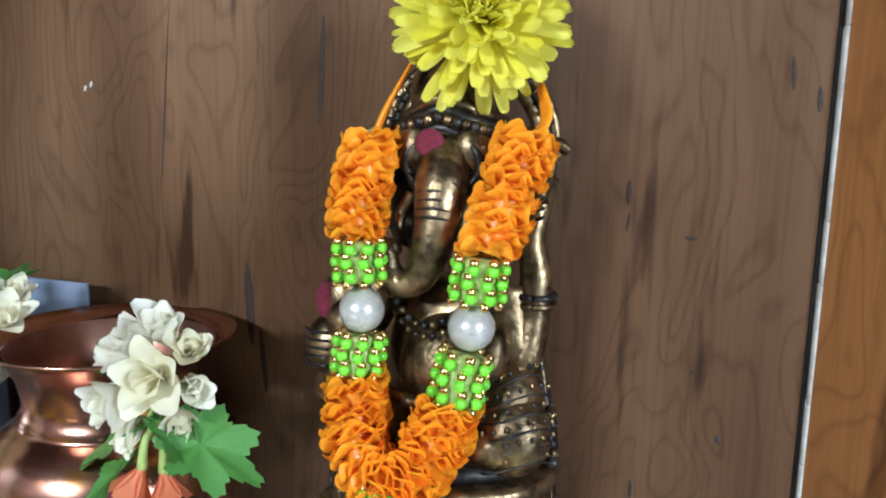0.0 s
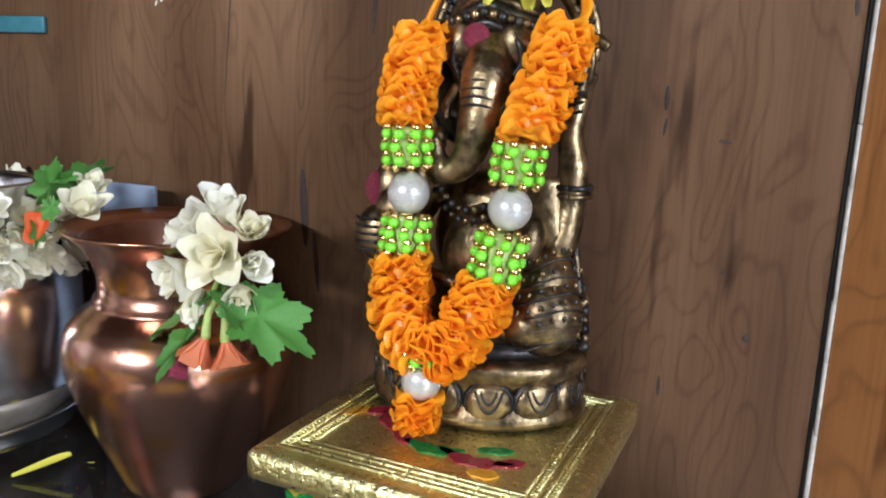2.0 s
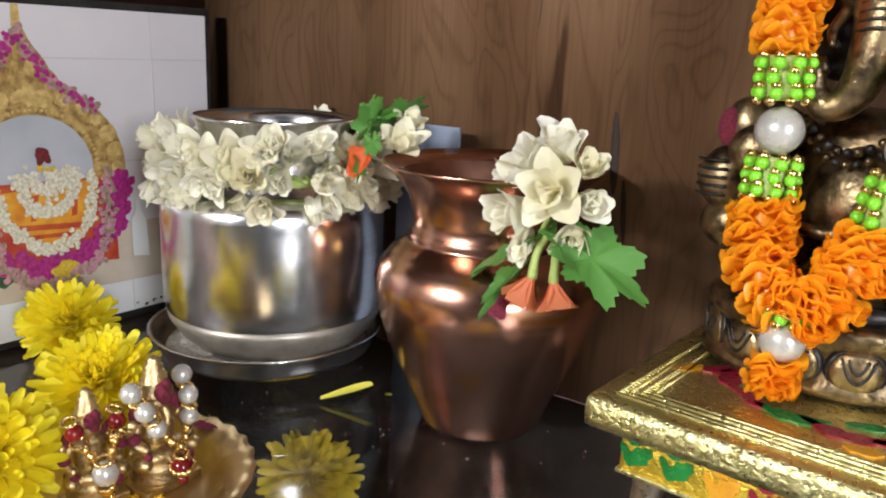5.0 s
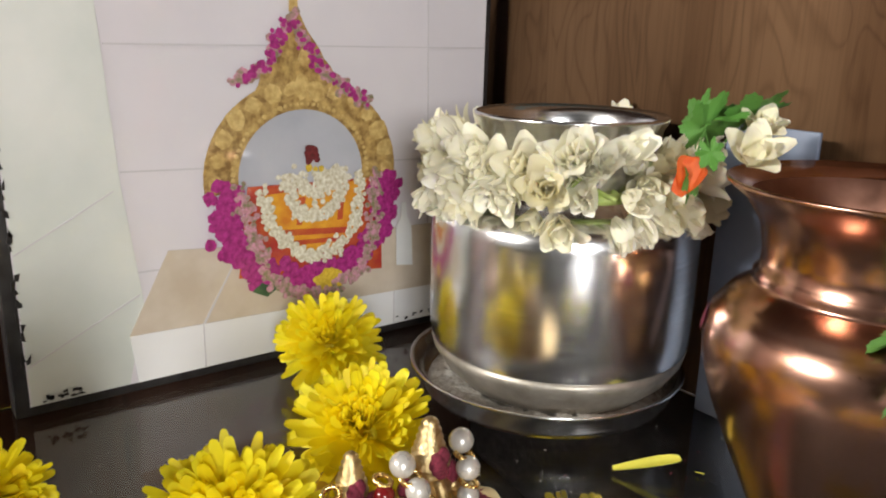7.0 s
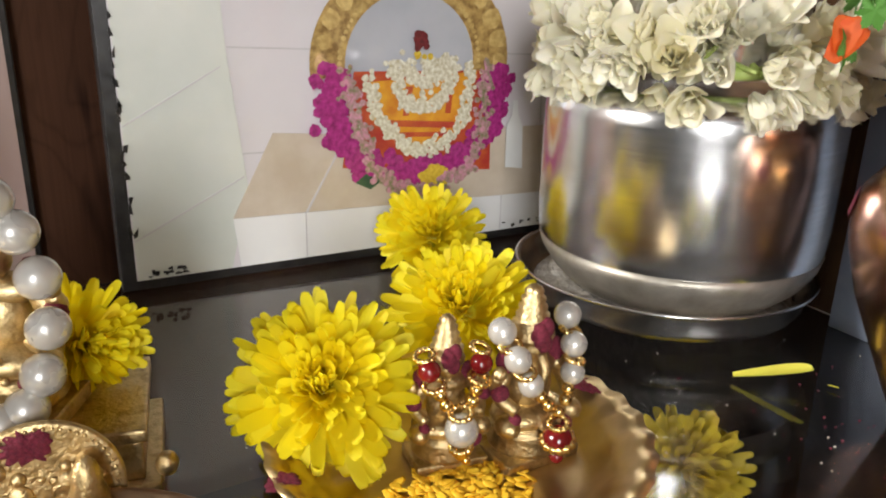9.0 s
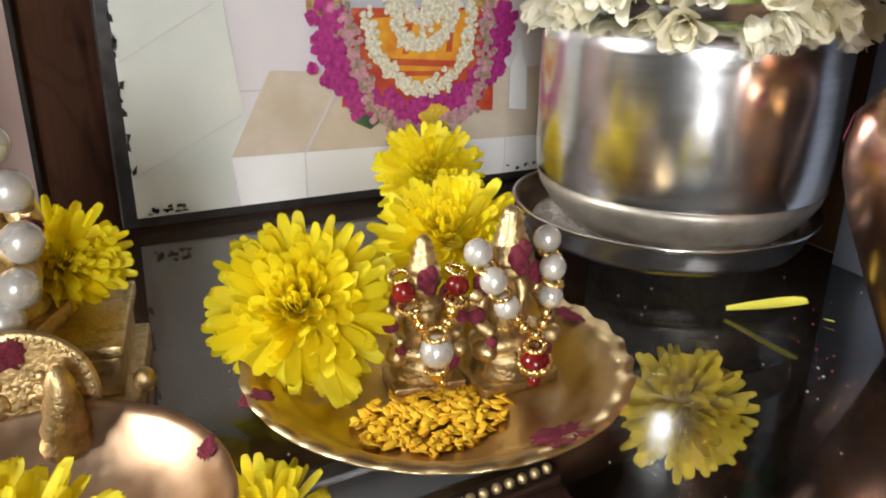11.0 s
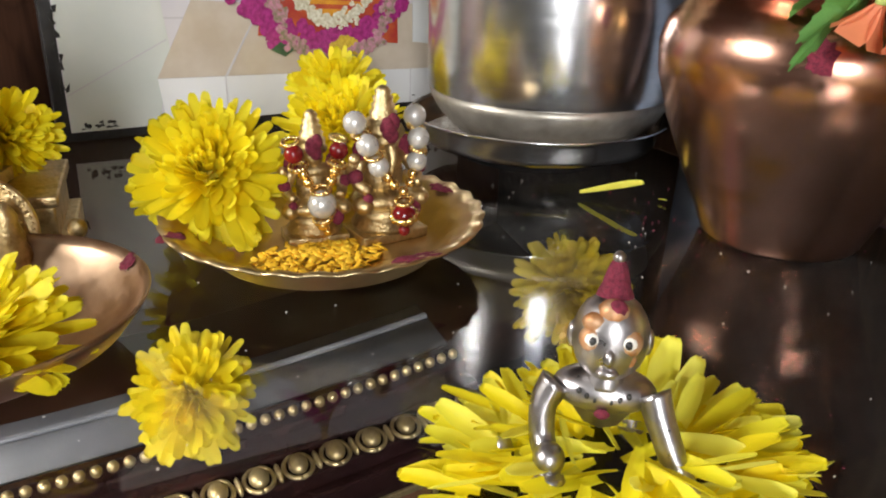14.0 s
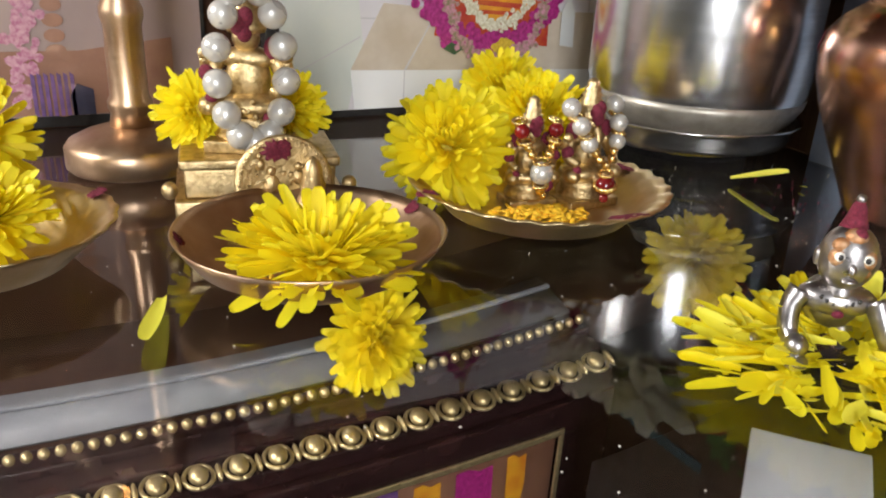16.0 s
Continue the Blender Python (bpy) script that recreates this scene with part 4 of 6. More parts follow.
for a, b, w in (((-0.372, 0.308, 0.152), (-0.360, 0.305, 0.200), 0.9), ((-0.362, 0.318, 0.162), (-0.329, 0.321, 0.198), 1.0), ((-0.362, 0.300, 0.162), (-0.343, 0.288, 0.137), 0.8), ((-0.365, 0.303, 0.167), (-0.332, 0.303, 0.180), 0.8), ((-0.367, 0.295, 0.152), (-0.349, 0.283, 0.124), 0.7), ((-0.377, 0.313, 0.157), (-0.382, 0.321, 0.195), 0.8)):
    a, b = Vector(a) + Vector((-0.006, 0.014, 0.010)), Vector(a).lerp(Vector(b), 0.66) + Vector((-0.006, 0.014, 0.012))
    put_leaf(LEAVES[rg.randrange(3)], a, b, gl, w, rg.uniform(-50, 50))
ob = petal_mesh("orange_petal", ORANGE_PETAL, 1.0, 0.75, 0.3, 0.9, 6, 0.1)
put(ob, "orange_petal", (-0.371, 0.300, 0.146), (0.45, -0.75, 0.55), 0.017, gl, 60)
put(ob, "orange_petal", (-0.368, 0.302, 0.149), (0.55, -0.65, 0.5), 0.015, gl, 85)
put(BLOOM[1], "blossom", (-0.349, 0.321, 0.162), (0.5, -0.5, 0.7), 0.020, gl)
put(BLOOM[3], "blossom", (-0.355, 0.333, 0.172), (0.4, -0.3, 0.7), 0.018, gl)

card = thing("acrylic_card", (-0.40, 0.390, 0.0), "blue-grey plastic card standing against the wooden back panel", "card")
wpart("sheet", box(-0.404, -0.352, 0.384, 0.387, 0.0, 0.172, 0.0008), CARD, card, "", False)


# ---- copper pot ----
CX, CY = -0.2955, 0.3405
cpot = thing("copper_pot", (CX, CY, 0), "copper water pot with flared rim and red powder dots", "pot")
cprof = [(0.001, 0.0), (0.0355, 0.0), (0.037, 0.002), (0.042, 0.014), (0.051, 0.034), (0.0605, 0.056), (0.0665, 0.076), (0.0675, 0.088), (0.065, 0.099), (0.058, 0.108), (0.0500, 0.1135), (0.0478, 0.1155), (0.0492, 0.1175), (0.0465, 0.120), (0.0465, 0.128), (0.0490, 0.140), (0.0560, 0.151), (0.0645, 0.1575), (0.0652, 0.159), (0.0642, 0.1597), (0.0552, 0.1525), (0.0478, 0.141), (0.0450, 0.128), (0.0452, 0.118), (0.056, 0.105), (0.063, 0.09), (0.058, 0.055), (0.036, 0.008), (0.001, 0.006)]
wpart("body", lathe(bmesh.new(), cprof, (CX, CY, 0), 72, wave=lambda a, i: 1 + 0.003 * math.sin(5 * a + 30 * cprof[i][1]) * math.sin(60 * cprof[i][1])), COPPER, cpot)
wpart("lining", lathe(bmesh.new(), [(r - 0.0012, z + 0.0006) for r, z in cprof[20:28]], (CX, CY, 0), 60, caps=False), COPPER_IN, cpot, "tarnished dark inside")
CR = radius_of(cprof, 18)
wpart("kumkum_dot", patch(bmesh.new(), None, (CX, CY), CR, math.radians(213), 0.092, 0.10, 0.0075, 6), KUMKUM, cpot, "dark red powder mark")
wpart("kumkum_dot", patch(bmesh.new(), None, (CX, CY), CR, math.radians(-52), 0.094, 0.09, 0.008, 8), KUMKUM, cpot, "dark red powder mark")

sprig = thing("jasmine_sprig", (-0.245, 0.300, 0.158), "sprig of white jasmine and coral bells on a copper pot", "flower")
for at, d, r, k in (((-0.226, 0.300, 0.176), (0.2, -0.6, 0.8), 0.019, 0), ((-0.240, 0.302, 0.168), (-0.5, -0.5, 0.5), 0.019, 1), ((-0.216, 0.304, 0.168), (0.5, -0.5, 0.5), 0.016, 0), ((-0.226, 0.292, 0.158), (0.1, -1, 0.2), 0.021, 1), ((-0.244, 0.294, 0.146), (-0.4, -0.9, -0.1), 0.022, 0), ((-0.214, 0.299, 0.153), (0.7, -0.6, 0.1), 0.018, 2), ((-0.250, 0.300, 0.160), (-0.9, -0.3, 0.2), 0.016, 2), ((-0.242, 0.290, 0.132), (0, -0.8, -0.7), 0.015, 2), ((-0.214, 0.296, 0.138), (0.4, -0.8, -0.5), 0.015, 3)):
    put(BLOOM[k], "blossom", Vector((-0.232, 0.296, 0.156)).lerp(Vector(at), 0.78), d, r * 1.22, sprig, rg.uniform(0, 360), 1.1)
for a, b, w, s in (((-0.224, 0.286, 0.138), (-0.174, 0.289, 0.121), 1.0, 35), ((-0.228, 0.284, 0.138), (-0.198, 0.280, 0.126), 1.0, -20), ((-0.230, 0.290, 0.136), (-0.216, 0.290, 0.158), 0.9, 40), ((-0.240, 0.290, 0.126), (-0.277, 0.283, 0.114), 0.55, -20), ((-0.235, 0.288, 0.126), (-0.262, 0.274, 0.094), 0.5, 30), ((-0.228, 0.288, 0.140), (-0.245, 0.282, 0.122), 0.6, 10)):
    put_leaf(LEAVES[int(abs(s)) % 3], a, b, sprig, w, s)
bell = bmesh.new()
for k in range(5):
    az = k * 72
    b2 = bmesh.new()
    rows = []
    for i in range(6):
        t = i / 5
        w = 0.05 + 0.42 * t ** 0.8 if t < 0.85 else 0.36
        rows.append([b2.verts.new((0.12 + 0.55 * t * t, s * w, t)) for s in (-1, -0.5, 0, 0.5, 1)])
    for a, b in zip(rows, rows[1:]):
        for q in range(4):
            b2.faces.new((a[q], b[q], b[q + 1], a[q + 1]))
    join(bell, b2, pose(0, 0, 0, 0, 0, az))
BELL = mesh_of("coral_bell", bell, CORAL)
put(BELL, "coral_bell", (-0.233, 0.283, 0.116), (-0.40, -0.20, -0.95), 0.0140, sprig, 10)
put(BELL, "coral_bell", (-0.221, 0.283, 0.116), (0.35, -0.20, -0.95), 0.0140, sprig, 40)
for pts, rad in (([(-0.228, 0.292, 0.140), (-0.232, 0.285, 0.128), (-0.233, 0.283, 0.115)], [0.0018, 0.002, 0.0026]), ([(-0.228, 0.292, 0.140), (-0.222, 0.285, 0.128), (-0.221, 0.283, 0.115)], [0.0018, 0.002, 0.0026]), ([(-0.240, 0.310, 0.160), (-0.230, 0.295, 0.150), (-0.236, 0.289, 0.130)], [0.002, 0.002, 0.0015])):
    wpart("stem", tube(bmesh.new(), pts, rad, 8), LEAF_PALE, sprig, "pale green stem")


# ---- gold foil stool ----
ST = Matrix.Translation((-0.1050, 0.3140, 0)) @ pose(0, 0, 0, 0, 0, -3)
stool = thing("foil_stool", (-0.1065, 0.3140, 0), "low square gold foil stool with enamel motifs and cast feet", "stool")


def spart(name, bm, mat, label="", smooth=True, parent=None):
    bm.transform(ST)
    return wpart(name, bm, mat, stool, label, smooth)


HX, HY = 0.0728, 0.0745
top = bmesh.new()
add_box(top, -HX, HX, -HY, HY, 0.0685, 0.0825, None, 0.0045)
spart("top", top, FOIL, "embossed gold foil top")
for k, (inset, h) in enumerate(((0.010, 0.0010), (0.0135, 0.0008), (0.0175, 0.0010), (0.0215, 0.0007))):
    a, b = HX - inset, HY - inset
    for x0, x1, y0, y1 in ((-a, a, -b, -b + 0.0012), (-a, a, b - 0.0012, b), (-a, -a + 0.0012, -b + 0.0013, b - 0.0013), (a - 0.0012, a, -b + 0.0013, b - 0.0013)):
        rim = bmesh.new()
        add_box(rim, x0, x1, y0, y1, 0.0815, 0.0825 + h)
        spart("embossed_line", rim, FOIL, "", False)
studs = bmesh.new()
for a, b in ((HX - 0.0117, HY - 0.0117), (HX - 0.0195, HY - 0.0195)):
    for i in range(46):
        t = -1 + 2 * i / 45
        for x, y in ((t * a, -b), (t * a, b), (-a, t * b), (a, t * b)):
            ball(studs, (x, y, 0.0826), (0.0011, 0.0011, 0.0007), 6, 4)
tagged(spart("embossed_studs", studs, FOIL), kind="stuff")
apron = bmesh.new()
AX, AY = 0.0595, 0.062
add_box(apron, -AX, AX, -AY, AY, 0.046, 0.0684, None, 0.002)
spart("apron", apron, FOIL_SIDE, "yellow gold foil apron")
for name, y0, y1 in (("apron_hem", 0.046, 0.048),):
    hem = bmesh.new()
    add_box(hem, -AX - 0.0012, AX + 0.0012, -AY - 0.0012, AY + 0.0012, 0.0465, 0.0485, None, 0.0006)
    spart(name, hem, FOIL, "")


def blade(bm, pts, n, w, z0, z1):
    """A leaf-shaped enamel motif on z: a spine of points with a swelling width."""
    path = smooth_path([(x, y, 0) for x, y in pts], n)
    L, R = [], []
    for i, p in enumerate(path):
        d = (path[min(i + 1, len(path) - 1)] - path[max(i - 1, 0)]).normalized()
        h = w * math.sin(math.pi * (0.04 + 0.92 * i / (len(path) - 1))) * (1 + 0.25 * math.sin(i * 2.1))
        L.append((p.x - d.y * h, p.y + d.x * h))
        R.append((p.x + d.y * h, p.y - d.x * h))
    ring = L + R[::-1]
    a = [bm.verts.new((x, y, z1)) for x, y in ring]
    b = [bm.verts.new((x, y, z0)) for x, y in ring]
    m = len(L)
    for i in range(m - 1):
        bm.faces.new((a[i], a[i + 1], a[2 * m - 2 - i], a[2 * m - 1 - i]))
    for i in range(2 * m):
        bm.faces.new((a[i], a[(i + 1) % (2 * m)], b[(i + 1) % (2 * m)], b[i]))
    return bm


for nm, mt, lst in (("maroon_motif", ENAMEL_RED, [([(0.002, -0.030), (0.020, -0.036), (0.038, -0.030)], 0.0045), ([(0.030, -0.034), (0.042, -0.026)], 0.004), ([(-0.030, 0.006), (-0.034, -0.010), (-0.026, -0.024)], 0.005), ([(-0.036, 0.0), (-0.046, -0.012)], 0.0042), ([(-0.026, -0.02), (-0.012, -0.034)], 0.004)]),
                    ("green_motif", ENAMEL_GREEN, [([(-0.016, -0.030), (0.0, -0.034), (0.014, -0.028)], 0.0045), ([(0.018, -0.024), (0.034, -0.018)], 0.0035)]),
                    ("amber_motif", ENAMEL_AMBER, [([(-0.048, -0.006), (-0.056, -0.02)], 0.004), ([(0.022, -0.045), (0.036, -0.043)], 0.0045)])):
    for pts, w in lst:
        bm = bmesh.new()
        blade(bm, pts, 5, w, 0.0822, 0.0832)
        spart(nm, bm, mt, "enamel leaf motif", False)
for k, (u, mt, nm) in enumerate(((-0.052, ENAMEL_GREEN, "green_motif"), (-0.034, ENAMEL_GREEN, "green_motif"), (-0.015, ENAMEL_AMBER, "amber_motif"), (0.003, ENAMEL_RED, "maroon_motif"), (0.022, ENAMEL_RED, "maroon_motif"), (0.043, ENAMEL_AMBER, "amber_motif"))):
    for side in range(2):
        bm = bmesh.new()
        blade(bm, [(u - 0.007, 0.003), (u - 0.002, -0.003), (u + 0.004, 0.001), (u + 0.007, 0.004)], 4, 0.0036, -0.0004, 0.0006)
        blade(bm, [(u - 0.004, 0.005), (u + 0.003, 0.006)], 4, 0.0022, -0.0004, 0.0006)
        bm.transform(Matrix.Translation((0, -AY - 0.0004, 0.058)) @ pose(0, 0, 0, 90, 0, 0) if side == 0 else Matrix.Translation((AX + 0.0004, 0, 0.058)) @ pose(0, 0, 0, 90, 0, 90))
        spart(nm, bm, mt, "enamel motif", False)
for sx, sy in ((-1, -1), (1, -1), (1, 1), (-1, 1)):
    leg = bmesh.new()
    cx, cy = sx * 0.0485, sy * 0.051
    tube(leg, [(cx, cy, 0.052), (cx + sx * 0.001, cy + sy * 0.001, 0.036), (cx + sx * 0.002, cy + sy * 0.002, 0.020), (cx + sx * 0.001, cy + sy * 0.001, 0.010)], [0.0085, 0.0068, 0.0065, 0.008], 12)
    ball(leg, (cx + sx * 0.007, cy + sy * 0.006, 0.0088), (0.0175, 0.0120, 0.0088), 16, 10, pose(0, 0, 0, 0, 0, math.degrees(math.atan2(sy, sx))))
    spart("leg", leg, SILVER_LEG, "cast metal leg with a rounded paw")

# ---- glass shelf clip ----
clip = thing("shelf_clip", (-0.01, 0.375, 0.0), "smoky plastic clip with a dark screw on the glass shelf", "bracket")
CLEAR = plain("smoky_plastic", (0.016, 0.016, 0.02), (0.026, 0.026, 0.032), 0.10, 0, 30, 0.0)
wpart("plate", box(-0.052, 0.000, 0.352, 0.400, 0.0004, 0.0088, 0.0015), CLEAR, clip, "", False)
wpart("screw", lathe(bmesh.new(), [(0.001, 0.009), (0.010, 0.009), (0.0105, 0.010), (0.008, 0.0112), (0.004, 0.0105), (0.001, 0.0105)], (-0.014, 0.377, 0), 24), BLACK, clip, "dark round screw cap")


# ---- bronze elephant-headed idol: one mesh ----
GX, GY, GZ = -0.1085, 0.3475, 0.0835
idol = bmesh.new()
base = [(0.001, 0), (0.0530, 0), (0.0565, 0.002), (0.0572, 0.005), (0.0545, 0.009), (0.0510, 0.015), (0.0505, 0.020), (0.0540, 0.024), (0.0560, 0.027), (0.0562, 0.031), (0.0540, 0.033), (0.0480, 0.0335), (0.001, 0.0335)]
lathe(idol, base, (GX, GY, GZ), 64, 0.78)
lathe(idol, [(0.001, 0.033), (0.044, 0.033), (0.0455, 0.036), (0.044, 0.040), (0.001, 0.041)], (GX, GY, GZ), 48, 0.80, mi=1)
for k in range(13):  # lotus petals of the base
    a = 2 * math.pi * (k + 0.5) / 13
    c = Vector((GX + 0.0515 * math.cos(a), GY + 0.0515 * 0.78 * math.sin(a), GZ + 0.0140))
    rot = pose(0, 0, 0, 0, 0, math.degrees(math.atan2(math.sin(a) / 0.78, math.cos(a))))
    up = rot.to_3x3()
    ball(idol, c, (0.0034, 0.0128, 0.0115), 14, 8, rot, 1)
    ball(idol, c + up @ Vector((0.0014, 0, 0.0)), (0.0034, 0.0112, 0.0102), 14, 8, rot, 0)
    for q, w in ((0.0068, 0.0075), (0.0040, 0.0050)):
        tube(idol, [c + up @ Vector((0.0046 - 0.16 * abs(v) * 0.5, v, 0.0068 - q * 1.5 * (1 - (v / q) ** 2))) for v in np.linspace(-q, q, 7)], [0.0006, 0.0009, 0.0006], 6, 1, 3)

g = lambda x, y, z: (GX + x, GY + y, GZ + z)
ball(idol, g(0.002, 0.006, 0.086), (0.031, 0.020, 0.036), 20, 14)               # chest and back
ball(idol, g(0.006, -0.010, 0.080), (0.024, 0.020, 0.026), 20, 14)              # belly
ball(idol, g(-0.028, -0.012, 0.050), (0.024, 0.020, 0.014), 16, 10, pose(0, 0, 0, 0, 0, 15))
ball(idol, g(0.033, -0.008, 0.060), (0.017, 0.020, 0.027), 16, 10, pose(0, 0, 0, 0, 12, -10))
ball(idol, g(0.010, -0.020, 0.048), (0.030, 0.013, 0.010), 16, 8)               # folded shins
ball(idol, g(0.030, -0.024, 0.050), (0.014, 0.010, 0.011), 12, 8)
ball(idol, g(0.037, -0.016, 0.054), (0.019, 0.017, 0.020), 16, 12)
for k in range(6):  # engraved cloth bands over the knee
    zz = 0.042 + k * 0.0078
    rr = 0.0190 * math.sqrt(max(0.08, 1 - ((zz - 0.056) / 0.034) ** 2)) + 0.0004
    tube(idol, [g(0.037 + rr * math.sin(a), -0.014 - rr * 0.95 * math.cos(a), zz + 0.004 * math.sin(a * 2)) for a in np.linspace(-1.3, 1.5, 9)], [0.0006], 6, 1, 3)
    for q in range(9):
        a = -1.1 + q * 0.3
        ball(idol, g(0.037 + (rr + 0.0006) * math.sin(a), -0.014 - (rr + 0.0006) * 0.95 * math.cos(a), zz + 0.0038 + 0.004 * math.sin(a * 2)), (0.0012, 0.0008, 0.0016), 6, 4, None, 1 if (k + q) % 2 else 0)
for k in range(6):  # hem fanning down behind
    tube(idol, [g(0.044 + k * 0.0006, 0.004, 0.095 - k * 0.004), g(0.049 + k * 0.0008, 0.004 - k * 0.001, 0.066 - k * 0.004), g(0.0535 + k * 0.0004, -0.002 - k * 0.001, 0.058 - k * 0.0042)], [0.002, 0.003, 0.0032], 8, 1 if k % 2 else 0, 5)
# head, ears, trunk
ball(idol, g(0.002, -0.006, 0.176), (0.022, 0.019, 0.024), 20, 14)
ball(idol, g(-0.011, -0.013, 0.181), (0.011, 0.012, 0.014), 14, 10)
ball(idol, g(0.015, -0.013, 0.181), (0.011, 0.012, 0.014), 14, 10)
for s in (-1, 1):
    ball(idol, g(0.002 + s * 0.034, 0.002, 0.170), (0.015, 0.004, 0.022), 16, 10, pose(0, 0, 0, 0, s * 14, s * -20))
    ball(idol, g(0.002 + s * 0.034, -0.001, 0.170), (0.010, 0.003, 0.016), 14, 8, pose(0, 0, 0, 0, s * 14, s * -20), 1)
    tube(idol, [g(0.002 + s * 0.012, -0.022, 0.161), g(0.002 + s * 0.015, -0.027, 0.152), g(0.002 + s * 0.014, -0.030, 0.146)], [0.0028, 0.0026, 0.0012], 8)
    ball(idol, g(0.002 + s * 0.013, -0.0215, 0.171), (0.0032, 0.0016, 0.0020), 10, 6, None, 1)
    ball(idol, g(0.002 + s * 0.013, -0.0228, 0.171), (0.0018, 0.0012, 0.0012), 8, 6)
tube(idol, [g(0.004, -0.014, 0.180), g(0.005, -0.025, 0.164), g(0.004, -0.030, 0.147), g(0.001, -0.031, 0.133), g(-0.004, -0.031, 0.1245), g(-0.011, -0.031, 0.1225), g(-0.0165, -0.031, 0.1285), g(-0.0165, -0.031, 0.137), g(-0.0125, -0.031, 0.139)], [0.0130, 0.0122, 0.0098, 0.0080, 0.0068, 0.0060, 0.0052, 0.0045, 0.0036], 16, 0, 6)
ball(idol, g(-0.014, 0.000, 0.150), (0.016, 0.016, 0.018), 14, 10, None, 1)
ball(idol, g(0.022, 0.000, 0.150), (0.014, 0.016, 0.020), 14, 10, None, 1)
for s in (-1, 1):
    tube(idol, [g(0.004 + s * 0.009, -0.0215, 0.186), g(0.004 + s * 0.0155, -0.0235, 0.180), g(0.004 + s * 0.0165, -0.0225, 0.172), g(0.004 + s * 0.0125, -0.0235, 0.166)], [0.0012, 0.0018, 0.0018, 0.0010], 6, 1, 5)
for k in range(4):
    zz = 0.164 - k * 0.0036
    tube(idol, [g(-0.003, -0.0345 - k * 0.0010, zz - 0.001), g(0.005, -0.0372 - k * 0.0010, zz + 0.0003), g(0.012, -0.0345 - k * 0.0010, zz - 0.001)], [0.0004, 0.0008, 0.0004], 6, 1, 4)
# crown bands and halo
for k, (rr, zz, yy, mi) in enumerate(((0.0245, 0.190, -0.012, 1), (0.0255, 0.194, -0.012, 0), (0.0245, 0.198, -0.011, 1), (0.0225, 0.203, -0.009, 0), (0.0185, 0.209, -0.006, 1), (0.014, 0.214, -0.003, 0))):
    tube(idol, [g(0.002 + rr * math.sin(a), yy + 0.012 - 0.020 * math.cos(a) * (1 if abs(a) < 1.6 else 0.3), zz - 0.009 * abs(math.sin(a))) for a in np.linspace(-1.6, 1.6, 9)], [0.0028], 8, mi, 4)
for k in range(15):
    a = -1.25 + k * 2.5 / 14
    ball(idol, g(0.002 + 0.0245 * math.sin(a), -0.012 - 0.012 * math.cos(a), 0.1945 - 0.006 * abs(math.sin(a))), 0.0025, 8, 6, None, k % 2)
ball(idol, g(0.002, 0.0, 0.205), (0.021, 0.016, 0.020), 18, 12)
for rr, mi, rad in ((0.0335, 0, 0.0034), (0.0375, 1, 0.0026), (0.041, 0, 0.003)):
    tube(idol, [g(0.006 + rr * math.sin(a), 0.012, 0.183 + rr * math.cos(a)) for a in np.linspace(-1.75, 1.75, 15)], [rad], 8, mi, 4)
for k in range(27):
    a = -1.7 + k * 3.4 / 26
    ball(idol, g(0.006 + 0.0392 * math.sin(a), 0.0085, 0.183 + 0.0392 * math.cos(a)), (0.0011, 0.002, 0.0030), 6, 5, pose(0, 0, 0, 0, math.degrees(a), 0), k % 2)
bd = [g(-0.020 + k * 0.004, -0.021 - 0.009 * math.sin(math.pi * k / 10), 0.116 - 0.012 * math.sin(math.pi * k / 10)) for k in range(11)]
for k, c in enumerate(bd):
    ball(idol, c, 0.0021, 8, 6, None, k % 2)
    ball(idol, (c[0], c[1], c[2] - 0.005), 0.0017, 8, 6, None, (k + 1) % 2)
# arms
tube(idol, [g(0.030, 0.000, 0.118), g(0.041 - 0.007, -0.004, 0.098), g(0.047 - 0.007, -0.006, 0.088), g(0.050 - 0.007, -0.004, 0.104), g(0.0505 - 0.007, -0.002, 0.122), g(0.048 - 0.007, -0.002, 0.140), g(0.050 - 0.007, 0.0, 0.156), g(0.054 - 0.007, 0.002, 0.170)], [0.012, 0.0105, 0.0085, 0.0075, 0.0078, 0.006, 0.0055, 0.0045], 14, 0, 6)
for zz in (0.116, 0.120):
    tube(idol, [g(0.0505 + 0.0088 * math.sin(a) - 0.007, -0.002 - 0.0088 * math.cos(a), zz - 0.004) for a in np.linspace(0, 2 * math.pi, 13)], [0.0016], 6, 1 if zz > 0.118 else 0, 2)
tube(idol, [g(0.050 - 0.007, -0.002, 0.158), g(0.052 - 0.007, -0.002, 0.178), g(0.057 - 0.007, -0.002, 0.184), g(0.0625 - 0.007, -0.002, 0.181)], [0.005, 0.0042, 0.0034, 0.0025], 10, 0, 5)
for k in range(7):
    tube(idol, [g(0.0475 - 0.007, -0.0055, 0.150 + k * 0.0042), g(0.0535 - 0.007, -0.0065, 0.152 + k * 0.0042)], [0.0008], 5, 1, 2)
tube(idol, [g(-0.028, 0.0, 0.118), g(-0.037, -0.004, 0.100), g(-0.040, -0.012, 0.088), g(-0.038, -0.020, 0.094)], [0.012, 0.011, 0.0085, 0.007], 12, 0, 5)
tube(idol, [g(-0.030, 0.004, 0.125), g(-0.042, 0.002, 0.135), g(-0.044, -0.002, 0.158), g(-0.042, 0.0, 0.178)], [0.009, 0.0075, 0.006, 0.005], 10, 0, 5)
